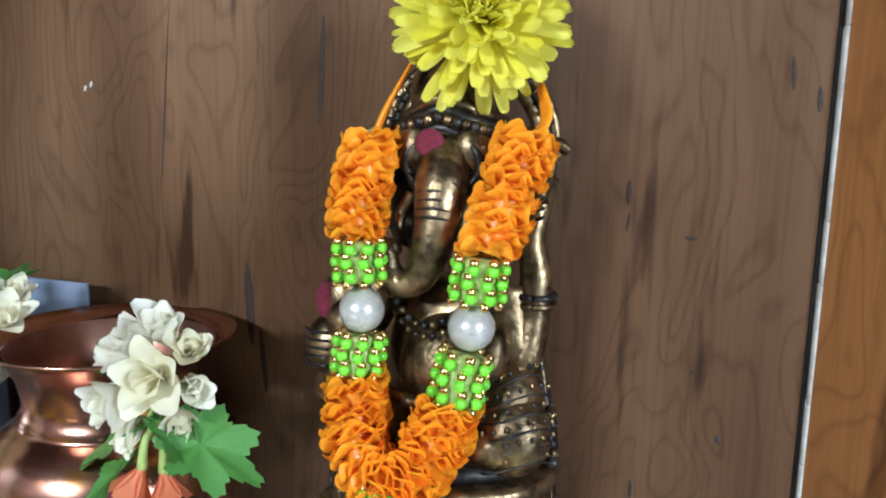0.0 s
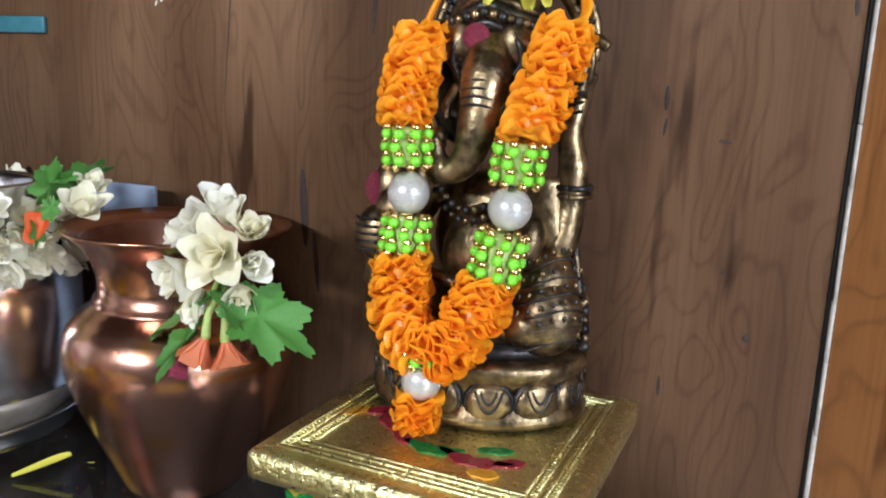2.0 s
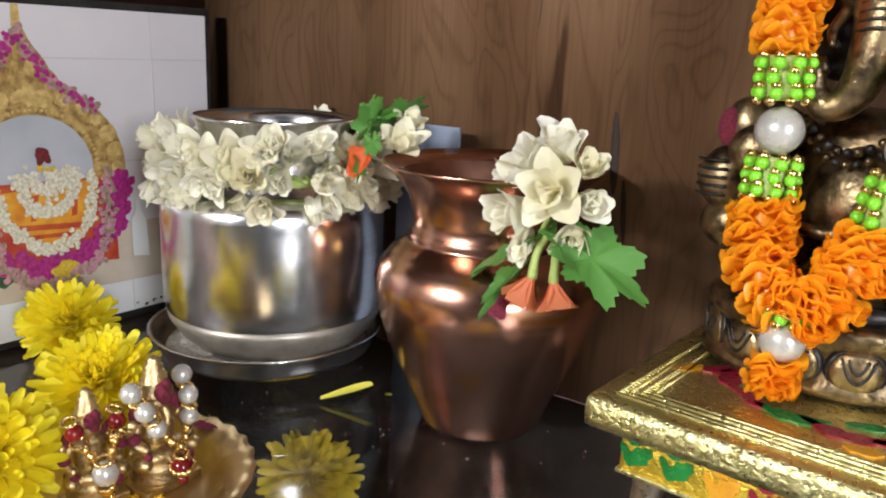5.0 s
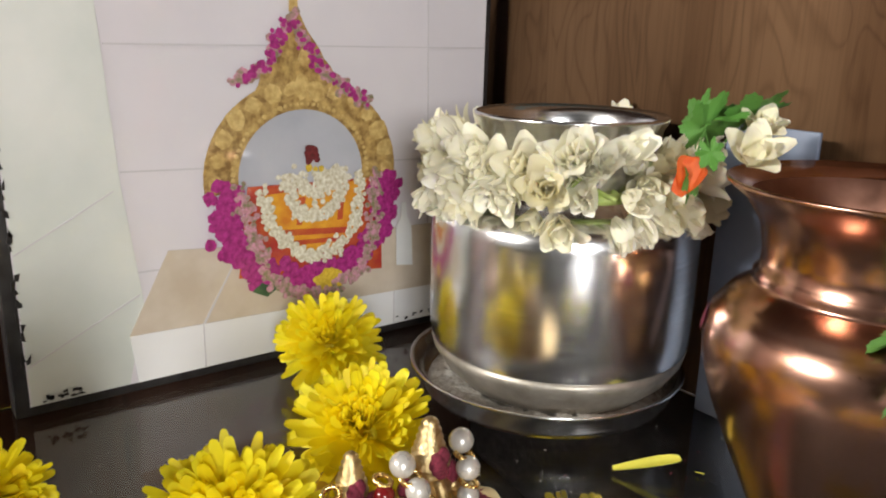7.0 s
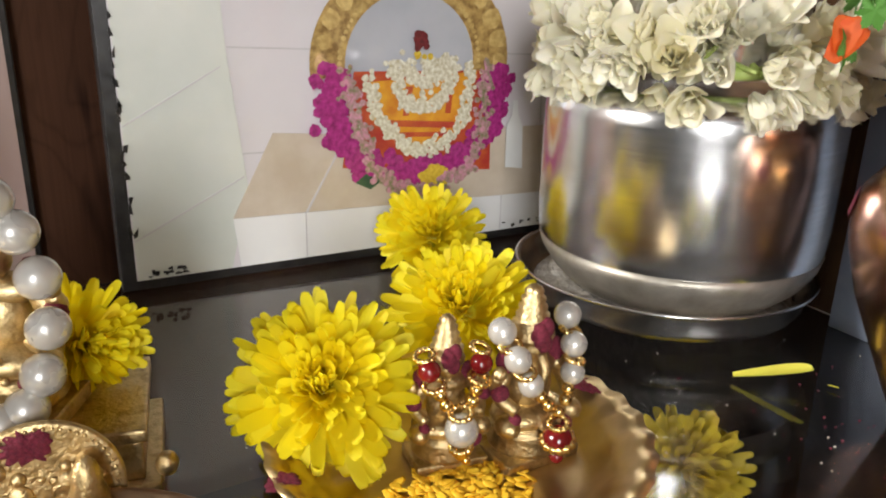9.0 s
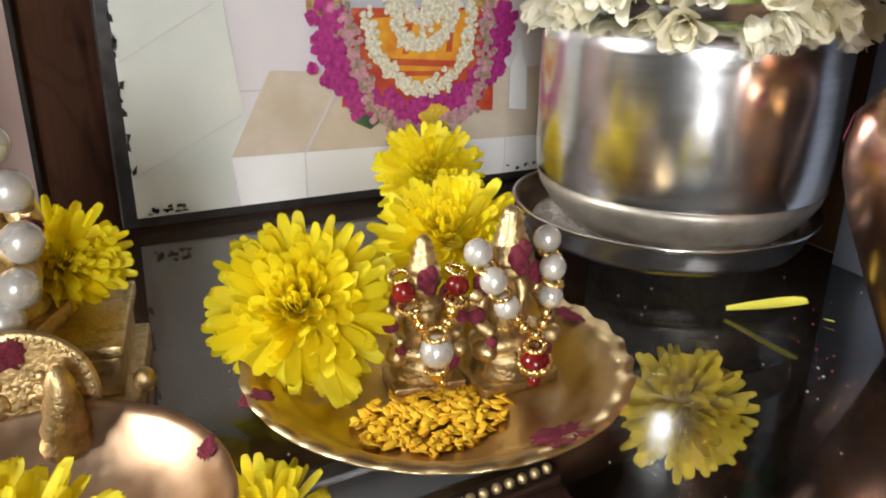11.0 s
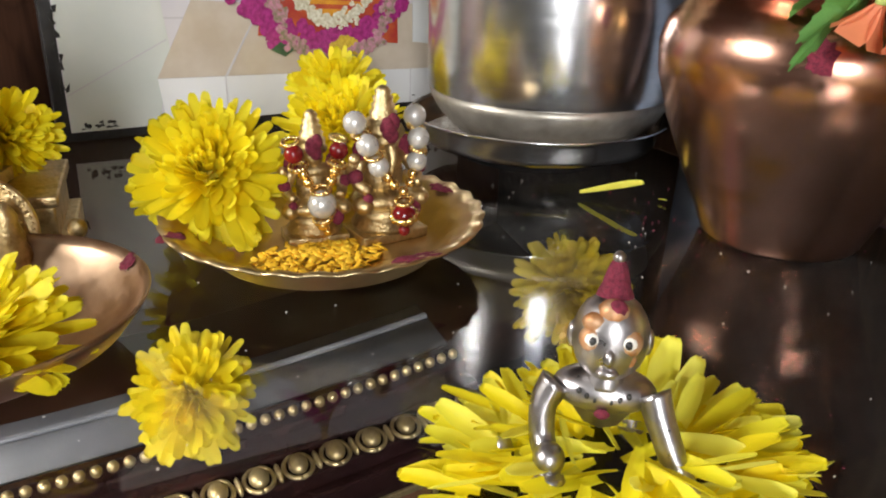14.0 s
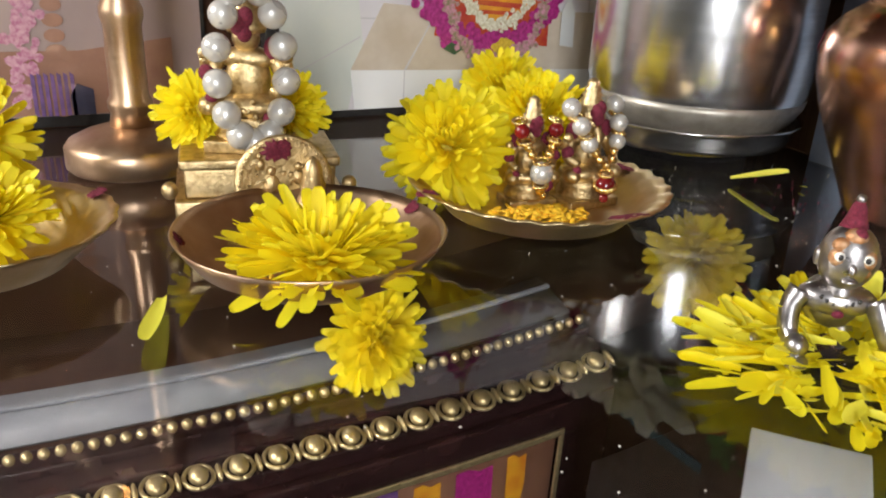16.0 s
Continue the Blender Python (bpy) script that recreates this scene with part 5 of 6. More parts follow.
ball(idol, g(-0.042, -0.001, 0.182), (0.007, 0.005, 0.006), 12, 8)
ball(idol, g(-0.0385, -0.024, 0.101), (0.0115, 0.0095, 0.0120), 14, 10)
ball(idol, g(-0.0520, -0.016, 0.086), (0.0125, 0.011, 0.0150), 16, 12)
ball(idol, g(-0.0480, -0.010, 0.064), (0.0150, 0.014, 0.0130), 16, 10)
for k in range(5):
    tube(idol, [g(-0.0642, -0.018, 0.078 + k * 0.004), g(-0.0580, -0.0260, 0.0785 + k * 0.004), g(-0.048, -0.0275, 0.079 + k * 0.004)], [0.0008], 5, 1, 3)
tube(idol, [g(-0.018, -0.030, 0.072), g(0.000, -0.034, 0.070), g(0.018, -0.030, 0.078)], [0.003, 0.0035, 0.003], 8, 0, 5)
ball(idol, g(0.026, -0.018, 0.088), (0.009, 0.009, 0.015), 12, 8, pose(0, 0, 0, 0, 20, 0))
# powder marks
ball(idol, g(-0.0005, -0.0265, 0.1835), (0.0068, 0.0022, 0.0062), 12, 8, None, 2)
ball(idol, g(-0.0440, -0.0200, 0.110), (0.0105, 0.0085, 0.0140), 14, 10)
ball(idol, g(-0.0500, -0.0245, 0.110), (0.0058, 0.0045, 0.0090), 12, 8, None, 2)
ob = part("bronze_idol", idol, [BRONZE, PATINA, KUMKUM])
tagged(ob, "antique bronze seated elephant-headed idol on a gold foil stool", "statue")

# ---- ribbon garland of the idol ----
gar = thing("ribbon_garland", (-0.108, 0.306, 0.19), "orange satin ruffle garland with green and gold beads and large pearls", "garland")


def ruffle(pts, r, n, seed):
    """Satin ribbon gathered on a thread: crowded frills along a path, each a part of the ruffle."""
    rg = random.Random(seed)
    core = wpart("ruffle", tube(bmesh.new(), pts, [r * 0.5], 10), RIBBON, gar, "orange satin ruffle")
    path = smooth_path(pts, 12)
    n = int(n * 1.35)
    for i in range(n):
        f = i / max(1, n - 1) * (len(path) - 1)
        k = min(int(f), len(path) - 2)
        c = path[k].lerp(path[k + 1], f - k)
        d = (path[k + 1] - path[k]).normalized()
        m = Matrix.Translation(c) @ frame_to(d) @ pose(0, 0, 0, rg.uniform(-17, 17), rg.uniform(-17, 17), rg.uniform(0, 360))
        ph, ph2, rr = rg.uniform(0, 6.28), rg.uniform(0, 6.28), r * rg.uniform(0.90, 1.08)
        waves = rg.choice((5, 6, 7))
        segs = 44
        bm = bmesh.new()
        rows = []
        for q in (0.25, 0.5, 0.74, 0.92, 1.0):
            row = []
            for s in range(segs):
                a = 2 * math.pi * s / segs
                w = math.sin(waves * a + ph)
                zz = 0.0025 * q * q * w + 0.0011 * q * math.sin(2 * a + ph2) - (0.0012 if q == 1.0 else 0.0)
                e = rr * q * (1 + 0.07 * math.cos(waves * a + ph) + 0.04 * math.sin(3 * a + ph2))
                row.append(bm.verts.new(m @ Vector((e * math.cos(a), e * math.sin(a), zz))))
            rows.append(row)
        for a_, b_ in zip(rows, rows[1:]):
            for s in range(segs):
                bm.faces.new((a_[s], a_[(s + 1) % segs], b_[(s + 1) % segs], b_[s]))
        part("frill", bm, RIBBON, core)
    return core


BEAD_G = mesh_of("green_bead", ball(bmesh.new(), (0, 0, 0), 1.0, 12, 8), GREEN_BEAD)
BEAD_Y = mesh_of("gold_bead", ball(bmesh.new(), (0, 0, 0), 1.0, 10, 8), GOLD)


def bead_block(a, b, rows, r, per=8):
    """Rings of green beads with gold beads between, from a to b."""
    a, b = Vector(a), Vector(b)
    rot = frame_to(b - a)
    for i in range(rows * 2 + 1):
        c = a.lerp(b, i / (rows * 2))
        green = i % 2 == 1
        for k in range(per):
            an = 2 * math.pi * (k + 0.25 * (i % 4 > 1)) / per
            p = c + (rot @ Vector((r * math.cos(an), r * math.sin(an), 0)))
            s = 0.0027 if green else 0.0022
            shared("green_bead" if green else "gold_bead", BEAD_G if green else BEAD_Y, Matrix.Translation(p - gar.location) @ Matrix.Diagonal((s, s, s, 1)), gar)
    core = bmesh.new()
    tube(core, [a, a.lerp(b, 0.5), b], [r * 0.8], 10)
    wpart("bead_core", core, LEAF_PALE, gar, "pale green thread core")


ruffle([(-0.1345, 0.318, 0.268), (-0.1360, 0.312, 0.250), (-0.1375, 0.307, 0.2275)], 0.0132, 14, 1)
bead_block((-0.1350, 0.306, 0.2255), (-0.1345, 0.306, 0.2075), 3, 0.0100)
bead_block((-0.1335, 0.305, 0.184), (-0.1340, 0.303, 0.167), 3, 0.0098)
ruffle([(-0.1340, 0.302, 0.165), (-0.1330, 0.299, 0.150), (-0.1290, 0.295, 0.134), (-0.1180, 0.291, 0.1235)], 0.0140, 18, 2)
ruffle([(-0.0665, 0.322, 0.270), (-0.0715, 0.315, 0.250), (-0.0790, 0.308, 0.2235)], 0.0138, 17, 3)
bead_block((-0.0810, 0.307, 0.2210), (-0.0825, 0.307, 0.2035), 3, 0.0104)
bead_block((-0.0860, 0.306, 0.1805), (-0.0900, 0.304, 0.1590), 3, 0.0104)
ruffle([(-0.0915, 0.303, 0.157), (-0.0965, 0.299, 0.142), (-0.1050, 0.294, 0.128), (-0.1150, 0.290, 0.121)], 0.0145, 19, 4)
bead_block((-0.1165, 0.289, 0.1235), (-0.1165, 0.288, 0.1185), 1, 0.0080)
ruffle([(-0.1165, 0.287, 0.1025), (-0.1175, 0.286, 0.0960), (-0.1180, 0.286, 0.0900)], 0.0108, 6, 5)
for c in ((-0.1335, 0.306, 0.1950), (-0.0842, 0.3065, 0.1920), (-0.1163, 0.288, 0.1115)):
    r = 0.0100 if c[2] > 0.15 else 0.0093
    wpart("pearl", ball(bmesh.new(), c, r, 28, 18), PEARL, gar, "large white pearl")
for a, b, c in (((-0.1345, 0.318, 0.266), (-0.129, 0.320, 0.281), (-0.1190, 0.326, 0.302)), ((-0.0665, 0.320, 0.268), (-0.0600, 0.324, 0.278), (-0.0640, 0.330, 0.292))):
    rb = bmesh.new()
    tube(rb, [a, b, c], [0.0075, 0.0055, 0.0030], 10, 0, 6, 0.25)
    wpart("ribbon_tie", rb, RIBBON, gar, "orange satin ribbon tie")


# ---- brass plate with two idols ----
PXX, PYY = -0.3775, 0.1375
plate = thing("scalloped_plate", (PXX, PYY, 0), "shallow scalloped brass plate with red powder marks and yellow rice", "plate")
scal = lambda a, i: 1 + (0.008 * math.cos(30 * a) if i in (4, 5, 6, 7) else 0)
lift = lambda a, i: (0.0006 * math.cos(30 * a) if i in (4, 5, 6, 7) else 0)
wpart("dish", lathe(bmesh.new(), [(0.001, 0.0), (0.046, 0.0), (0.050, 0.0015), (0.057, 0.0095), (0.0640, 0.0145), (0.0705, 0.0165), (0.0708, 0.0175), (0.0640, 0.0160), (0.0565, 0.0110), (0.0490, 0.0036), (0.045, 0.0024), (0.001, 0.0024)], (PXX, PYY, 0), 180, wave=scal, shift=lift), BRASS, plate)


def dab(at, r, seed, parent, rot=None):
    """A clot of powder: one low uneven heap with a ragged outline."""
    rg = random.Random(seed)
    bm = bmesh.new()
    n, rings = 30, []
    edge = [rg.uniform(0.62, 1.12) for _ in range(n)]
    for q in (1.0, 0.8, 0.5, 0.22):
        rings.append([bm.verts.new((r[0] * q * edge[k] * math.cos(2 * math.pi * k / n), r[1] * q * edge[k] * math.sin(2 * math.pi * k / n), 0.0 if q == 1.0 else r[2] * rg.uniform(0.5, 1.3))) for k in range(n)])
    for a, b in zip(rings, rings[1:]):
        for k in range(n):
            bm.faces.new((a[k], a[(k + 1) % n], b[(k + 1) % n], b[k]))
    bm.faces.new(rings[-1])
    bm.transform(Matrix.Translation(at) @ (rot or Matrix.Identity(4)))
    return wpart("kumkum_mark", bm, KUMKUM, parent, "dark red powder mark")


dab((-0.385, 0.202, 0.0160), (0.008, 0.006, 0.0010), 1, plate)
dab((-0.377, 0.070, 0.0158), (0.006, 0.007, 0.0010), 2, plate)
dab((-0.318, 0.154, 0.0140), (0.010, 0.013, 0.0012), 3, plate, pose(0, 0, 0, 0, -18, 0))
rice = bmesh.new()
rg = random.Random(23)
for k in range(230):
    a, q = rg.uniform(0, 6.28), math.sqrt(rg.random())
    x, y = PXX + 0.018 + 0.019 * q * math.cos(a), PYY - 0.010 + 0.029 * q * math.sin(a)
    ball(rice, (x, y, 0.0034 + 0.0022 * (1 - q) * rg.uniform(0.2, 1)), (0.0036, 0.0019, 0.0005), 6, 4, pose(0, 0, 0, rg.uniform(-30, 30), rg.uniform(-30, 30), rg.uniform(0, 180)))
ob = wpart("rice", rice, RICE, plate, "turmeric-yellow rice grains")
tagged(ob, kind="stuff")


def seated_idol(at, h, w, seed, tall, turn=-28):
    """A small seated cast figure on a square plinth: one mesh, looking along +x."""
    rg = random.Random(seed)
    bm = bmesh.new()
    add_box(bm, -0.30 * w, 0.34 * w, -0.46 * w, 0.46 * w, 0, 0.07 * h, None, 0.0008)
    lathe(bm, [(0.001, 0.06 * h), (0.36 * w, 0.06 * h), (0.40 * w, 0.10 * h), (0.32 * w, 0.16 * h), (0.38 * w, 0.20 * h), (0.001, 0.21 * h)], (0, 0, 0), 20, 1.05)
    ball(bm, (0.02 * w, 0, 0.27 * h), (0.34 * w, 0.44 * w, 0.085 * h), 14, 8)
    ball(bm, (0, 0, 0.42 * h), (0.20 * w, 0.26 * w, 0.17 * h), 14, 10)
    ball(bm, (0, 0, 0.54 * h), (0.17 * w, 0.34 * w, 0.07 * h), 14, 8)
    ball(bm, (0.03 * w, 0, 0.66 * h), (0.16 * w, 0.16 * w, 0.085 * h), 14, 10)
    lathe(bm, [(0.21 * w, 0.69 * h), (0.23 * w, 0.72 * h), (0.20 * w, 0.745 * h), (0.205 * w, 0.79 * h), (0.16 * w, 0.80 * h), (0.175 * w, 0.835 * h), (0.135 * w, 0.85 * h), (0.152 * w, 0.88 * h), (0.112 * w, 0.895 * h), (0.13 * w, 0.925 * h), (0.088 * w, 0.94 * h), (0.102 * w, 0.965 * h), (0.066 * w, 0.988 * h), (0.001, h)], (0, 0, 0), 20)
    for s in (-1, 1):
        tube(bm, [(0, s * 0.32 * w, 0.54 * h), (0.08 * w, s * 0.42 * w, 0.42 * h), (0.26 * w, s * 0.34 * w, 0.36 * h)], [0.10 * w, 0.085 * w, 0.07 * w], 8)
        tube(bm, [(-0.02 * w, s * 0.32 * w, 0.54 * h), (0.02 * w, s * 0.46 * w, 0.48 * h), (0.10 * w, s * 0.46 * w, 0.54 * h)], [0.08 * w, 0.07 * w, 0.06 * w], 8)
        ball(bm, (0.11 * w, s * 0.46 * w, 0.565 * h), (0.07 * w, 0.08 * w, 0.04 * h), 8, 6)
        ball(bm, (0.20 * w, s * 0.40 * w, 0.27 * h), (0.16 * w, 0.13 * w, 0.06 * h), 10, 6)
        if tall:
            ball(bm, (0, s * 0.22 * w, 0.66 * h), (0.05 * w, 0.10 * w, 0.09 * h), 10, 6)
    if tall:
        tube(bm, [(0.16 * w, 0, 0.64 * h), (0.24 * w, 0, 0.54 * h), (0.24 * w, -0.06 * w, 0.44 * h), (0.25 * w, -0.14 * w, 0.42 * h)], [0.075 * w, 0.065 * w, 0.05 * w, 0.04 * w], 8)
    for k in range(10):
        a = rg.uniform(-1.2, 1.2)
        ball(bm, (0.34 * w * math.cos(a), 0.42 * w * math.sin(a), rg.uniform(0.22, 0.32) * h), 0.035 * w, 7, 5)
    bm.transform(Matrix.Translation(at) @ pose(0, 0, 0, 0, 0, turn))
    for c, r in (((0.17 * w, 0.02 * w, 0.70 * h), 0.09), ((0.17 * w, -0.03 * w, 0.745 * h), 0.11), ((0.165 * w, 0.04 * w, 0.78 * h), 0.09), ((0.02 * w, 0.30 * w, 0.60 * h), 0.11), ((0.02 * w, -0.32 * w, 0.60 * h), 0.11), ((0.24 * w, 0.30 * w, 0.20 * h), 0.10)):
        p = Matrix.Translation(at) @ pose(0, 0, 0, 0, 0, turn) @ Vector(c)
        ball(bm, p, (r * w, r * w, r * w * 1.3), 10, 7, None, 1)
    for c, r in (((0.10 * w, -0.44 * w, 0.45 * h), 0.10), ((0.10 * w, 0.46 * w, 0.46 * h), 0.10), ((0.26 * w, -0.36 * w, 0.32 * h), 0.07)):
        p = Matrix.Translation(at) @ pose(0, 0, 0, 0, 0, turn) @ Vector(c)
        ball(bm, p, (r * w, r * w, r * w), 9, 6, None, 1)
    return bm


ob = part("brass_idol", seated_idol((-0.3835, 0.1345, 0.0024), 0.059, 0.030, 1, False, -8), [BRASS_PALE, KUMKUM])
tagged(ob, "small pale brass seated idol standing in a brass plate", "statue", "plate idols")
ob = part("brass_idol", seated_idol((-0.374, 0.1645, 0.0024), 0.069, 0.036, 2, True, 4), [BRASS_PALE, KUMKUM])
tagged(ob, "taller brass elephant-headed idol with pearls in a brass plate", "statue", "plate idols")




def necklace(name, at, items, label, turn):
    """items: (kind, side, height, forward, radius)."""
    FA = pose(0, 0, 0, 0, 0, turn).to_3x3()
    nk = thing(name, at, label, "necklace")
    for kind, s, h, fwd, r in items:
        c = Vector(at) + FA @ Vector((fwd, s, h))
        if kind == "ring":
            bm = bmesh.new()
            d = FA @ Vector((0.2, 0.25 if s > 0 else -0.25, 1))
            n, m = 72, 8
            loops = []
            for k in range(n):
                a = 2 * math.pi * k / n
                w = r * (0.20 + 0.13 * abs(math.sin(6.5 * a)))
                loops.append([bm.verts.new(c + frame_to(d) @ Vector(((r + w * math.cos(b)) * math.cos(a), (r + w * math.cos(b)) * math.sin(a), w * 1.15 * math.sin(b)))) for b in (2 * math.pi * j / m for j in range(m))])
            for k in range(n):
                for j in range(m):
                    bm.faces.new((loops[k][j], loops[(k + 1) % n][j], loops[(k + 1) % n][(j + 1) % m], loops[k][(j + 1) % m]))
            wpart("gold_ring", bm, GOLD, nk, "beaded gold spacer ring")
        else:
            mat = {"pearl": PEARL, "gold": GOLD, "red": RED_BEAD}[kind]
            wpart({"pearl": "pearl", "gold": "gold_bead", "red": "red_bead"}[kind], ball(bmesh.new(), c, r, 18, 12), mat, nk)
    return nk


S1 = (-0.3835, 0.1345, 0.0024)
items = []
for s in (-1, 1):
    items += [("ring", s * 0.0105, 0.047, 0.006, 0.0034), ("red", s * 0.0098, 0.0425, 0.009, 0.0042), ("ring", s * 0.0085, 0.0375, 0.011, 0.0036), ("gold", s * 0.0068, 0.0345, 0.0125, 0.0025), ("gold", s * 0.0050, 0.0310, 0.0140, 0.0025)]
items += [("ring", 0, 0.0275, 0.0155, 0.0038), ("pearl", 0, 0.0215, 0.0165, 0.0062), ("ring", 0, 0.0150, 0.0165, 0.0036), ("gold", 0, 0.0120, 0.0165, 0.0026), ("gold", 0.002, 0.0090, 0.0165, 0.0018)]
necklace("bead_necklace", S1, items, "gold and red bead necklace on a small brass idol", -8)
S2 = (-0.374, 0.1645, 0.0024)
items = []
for s in (-1, 1):
    items += [("pearl", s * 0.0150, 0.0545, 0.002, 0.0052), ("ring", s * 0.0138, 0.0500, 0.0055, 0.0036), ("pearl", s * 0.0128, 0.0460, 0.009, 0.0050), ("ring", s * 0.0112, 0.0415, 0.0115, 0.0034), ("pearl", s * 0.0095, 0.0372, 0.0130, 0.0046), ("gold", s * 0.0062, 0.0325, 0.0150, 0.0024), ("gold", s * 0.0040, 0.0292, 0.0165, 0.0024)]
items += [("gold", 0, 0.0260, 0.0175, 0.0024), ("ring", 0, 0.0215, 0.018, 0.0034), ("red", 0, 0.0150, 0.0185, 0.0056), ("ring", 0, 0.0150, 0.0185, 0.0052), ("red", 0, 0.0080, 0.0185, 0.0026)]
necklace("pearl_necklace", S2, items, "pearl and gold necklace with a red pendant on an idol", 4)

# ---- brass bowl, coin, pearl-decked idol ----
BX, BY = -0.3365, -0.0025
bowl = thing("brass_bowl", (BX, BY, 0), "smooth shallow brass bowl with red powder marks on its rim", "bowl")
wpart("dish", lathe(bmesh.new(), [(0.001, 0.0), (0.026, 0.0), (0.038, 0.0035), (0.049, 0.0105), (0.0555, 0.0190), (0.0573, 0.0220), (0.0566, 0.0224), (0.0540, 0.0190), (0.048, 0.0120), (0.037, 0.0055), (0.025, 0.0024), (0.001, 0.0024)], (BX, BY, 0), 84), BRASS_ROSE, bowl)
dab((-0.3505, 0.0500, 0.0195), (0.005, 0.004, 0.0012), 5, bowl, pose(0, 0, 0, 45, 0, 0))
dab((-0.348, -0.0555, 0.0185), (0.006, 0.004, 0.0012), 6, bowl, pose(0, 0, 0, -50, 0, 0))
rc = bmesh.new()
for k in range(40):
    a, q = rg.uniform(0, 6.28), 0.03 * math.sqrt(rg.random())
    ball(rc, (BX - 0.006 + q * math.cos(a), BY - 0.008 + q * math.sin(a), 0.0035 + rg.uniform(0, 0.002)), (0.0032, 0.0012, 0.001), 6, 4, pose(0, 0, 0, 0, rg.uniform(-20, 20), rg.uniform(0, 180)))
tagged(wpart("rice", rc, RICE, bowl, "turmeric-yellow rice grains"), kind="stuff")

coin = thing("brass_coin", (-0.398, 0.004, 0.0), "large embossed brass medallion with beaded edge and red powder", "medallion")
CM = Matrix.Translation((-0.3925, 0.0015, 0.0232)) @ pose(0, 0, 0, 0, 0, -4) @ pose(0, 0, 0, 0, 83, 0)
bm = bmesh.new()
lathe(bm, [(0.001, -0.0012), (0.0225, -0.0012), (0.0236, -0.0006), (0.0236, 0.0008), (0.0226, 0.0014), (0.0205, 0.0010), (0.001, 0.0010)], (0, 0, 0), 64)
bm.transform(CM)
wpart("disc", bm, BRASS_PALE, coin)
bm = bmesh.new()
for k in range(56):
    a = 2 * math.pi * k / 56
    ball(bm, (0.0213 * math.cos(a), 0.0213 * math.sin(a), 0.0013), 0.0007, 6, 4)
bm.transform(CM)
wpart("beaded_edge", bm, BRASS_PALE, coin)
bm = bmesh.new()
rg = random.Random(12)
for cy, cz, s in ((-0.006, 0.0, 1.0), (0.007, 0.003, 0.8), (-0.011, 0.010, 0.6), (0.010, -0.008, 0.7)):
    ball(bm, (-cz + 0.000, cy, 0.001), (0.0050 * s, 0.0040 * s, 0.0014), 10, 6)
    ball(bm, (-cz - 0.0065 * s, cy, 0.001), (0.0026 * s, 0.0024 * s, 0.0014), 10, 6)
    for q in range(4):
        a = rg.uniform(0, 6.28)
        tube(bm, [(-cz, cy, 0.0012), (-cz + 0.004 * s * math.cos(a), cy + 0.005 * s * math.sin(a), 0.0014), (-cz + 0.006 * s * math.cos(a + 0.5), cy + 0.008 * s * math.sin(a + 0.5), 0.0012)], [0.0009, 0.0008, 0.0005], 6, 0, 3)
for q in range(26):
    a, rr = rg.uniform(0, 6.28), rg.uniform(0.005, 0.018)
    ball(bm, (rr * math.cos(a), rr * math.sin(a), 0.0011), (rg.uniform(0.0006, 0.0022), rg.uniform(0.0006, 0.0018), 0.0007), 6, 4)
bm.transform(CM)
wpart("relief", bm, BRASS_PALE, coin, "worn embossed relief")
dab(CM @ Vector((-0.0165, -0.003, 0.0014)), (0.0062, 0.0080, 0.0012), 41, coin, CM.to_3x3().to_4x4())
cone = lathe(bmesh.new(), [(0.001, 0.0), (0.0090, 0.0), (0.0088, 0.005), (0.0075, 0.007), (0.0078, 0.010), (0.0060, 0.014), (0.0062, 0.017), (0.0045, 0.022), (0.0046, 0.025), (0.0028, 0.029), (0.001, 0.031)], (-0.385, 0.0135, 0.0065), 20)
tagged(part("brass_cone_idol", cone, BRASS_PALE), "tiny tapering brass idol beside a brass medallion in a bowl", "statue")

ped = thing("idol_pedestal", (-0.437, 0.0, 0.0), "stepped square brass pedestal with engraved panel and corner knobs", "pedestal")
PM = Matrix.Translation((-0.4375, 0.0, 0.0)) @ pose(0, 0, 0, 0, 0, -10)
for nm, a in (("foot", (-0.030, 0.030, -0.042, 0.042, 0.0, 0.011)), ("plinth", (-0.026, 0.026, -0.037, 0.037, 0.0112, 0.026)), ("slab", (-0.028, 0.028, -0.039, 0.039, 0.0262, 0.031))):
    bm = bmesh.new()
    add_box(bm, *a, None, 0.0012)
    bm.transform(PM)
    wpart(nm, bm, BRASS_PALE, ped)
for sy in (-1, 1):
    bm = ball(bmesh.new(), (0.026, sy * 0.044, 0.016), (0.004, 0.004, 0.0045), 12, 8)
    bm.transform(PM)
    wpart("corner_knob", bm, BRASS_PALE, ped)
god = seated_idol((0, 0, 0), 0.084, 0.044, 7, False)
god.transform(Matrix.Translation((-0.433, -0.004, 0.0312)))
ob = part("brass_idol", god, [BRASS_PALE, KUMKUM])
tagged(ob, "brass seated idol with large pearls on a stepped pedestal", "statue")
loop = thing("pearl_loop", (-0.414, -0.006, 0.07), "loop of large white pearls hung round a brass idol", "necklace")
for k in range(14):
    a = math.pi * 2 * k / 14 + math.pi / 2
    yy = -0.007 + 0.0168 * math.cos(a) * (1.0 if math.sin(a) < 0.2 else 0.80 + 0.2 * (1 - math.sin(a)))
    zz = 0.0765 + 0.0365 * math.sin(a)
    c = (-0.410 - 0.10 * (zz - 0.045), yy, zz)
    wpart("pearl", ball(bmesh.new(), c, 0.0069, 22, 14), PEARL, loop)

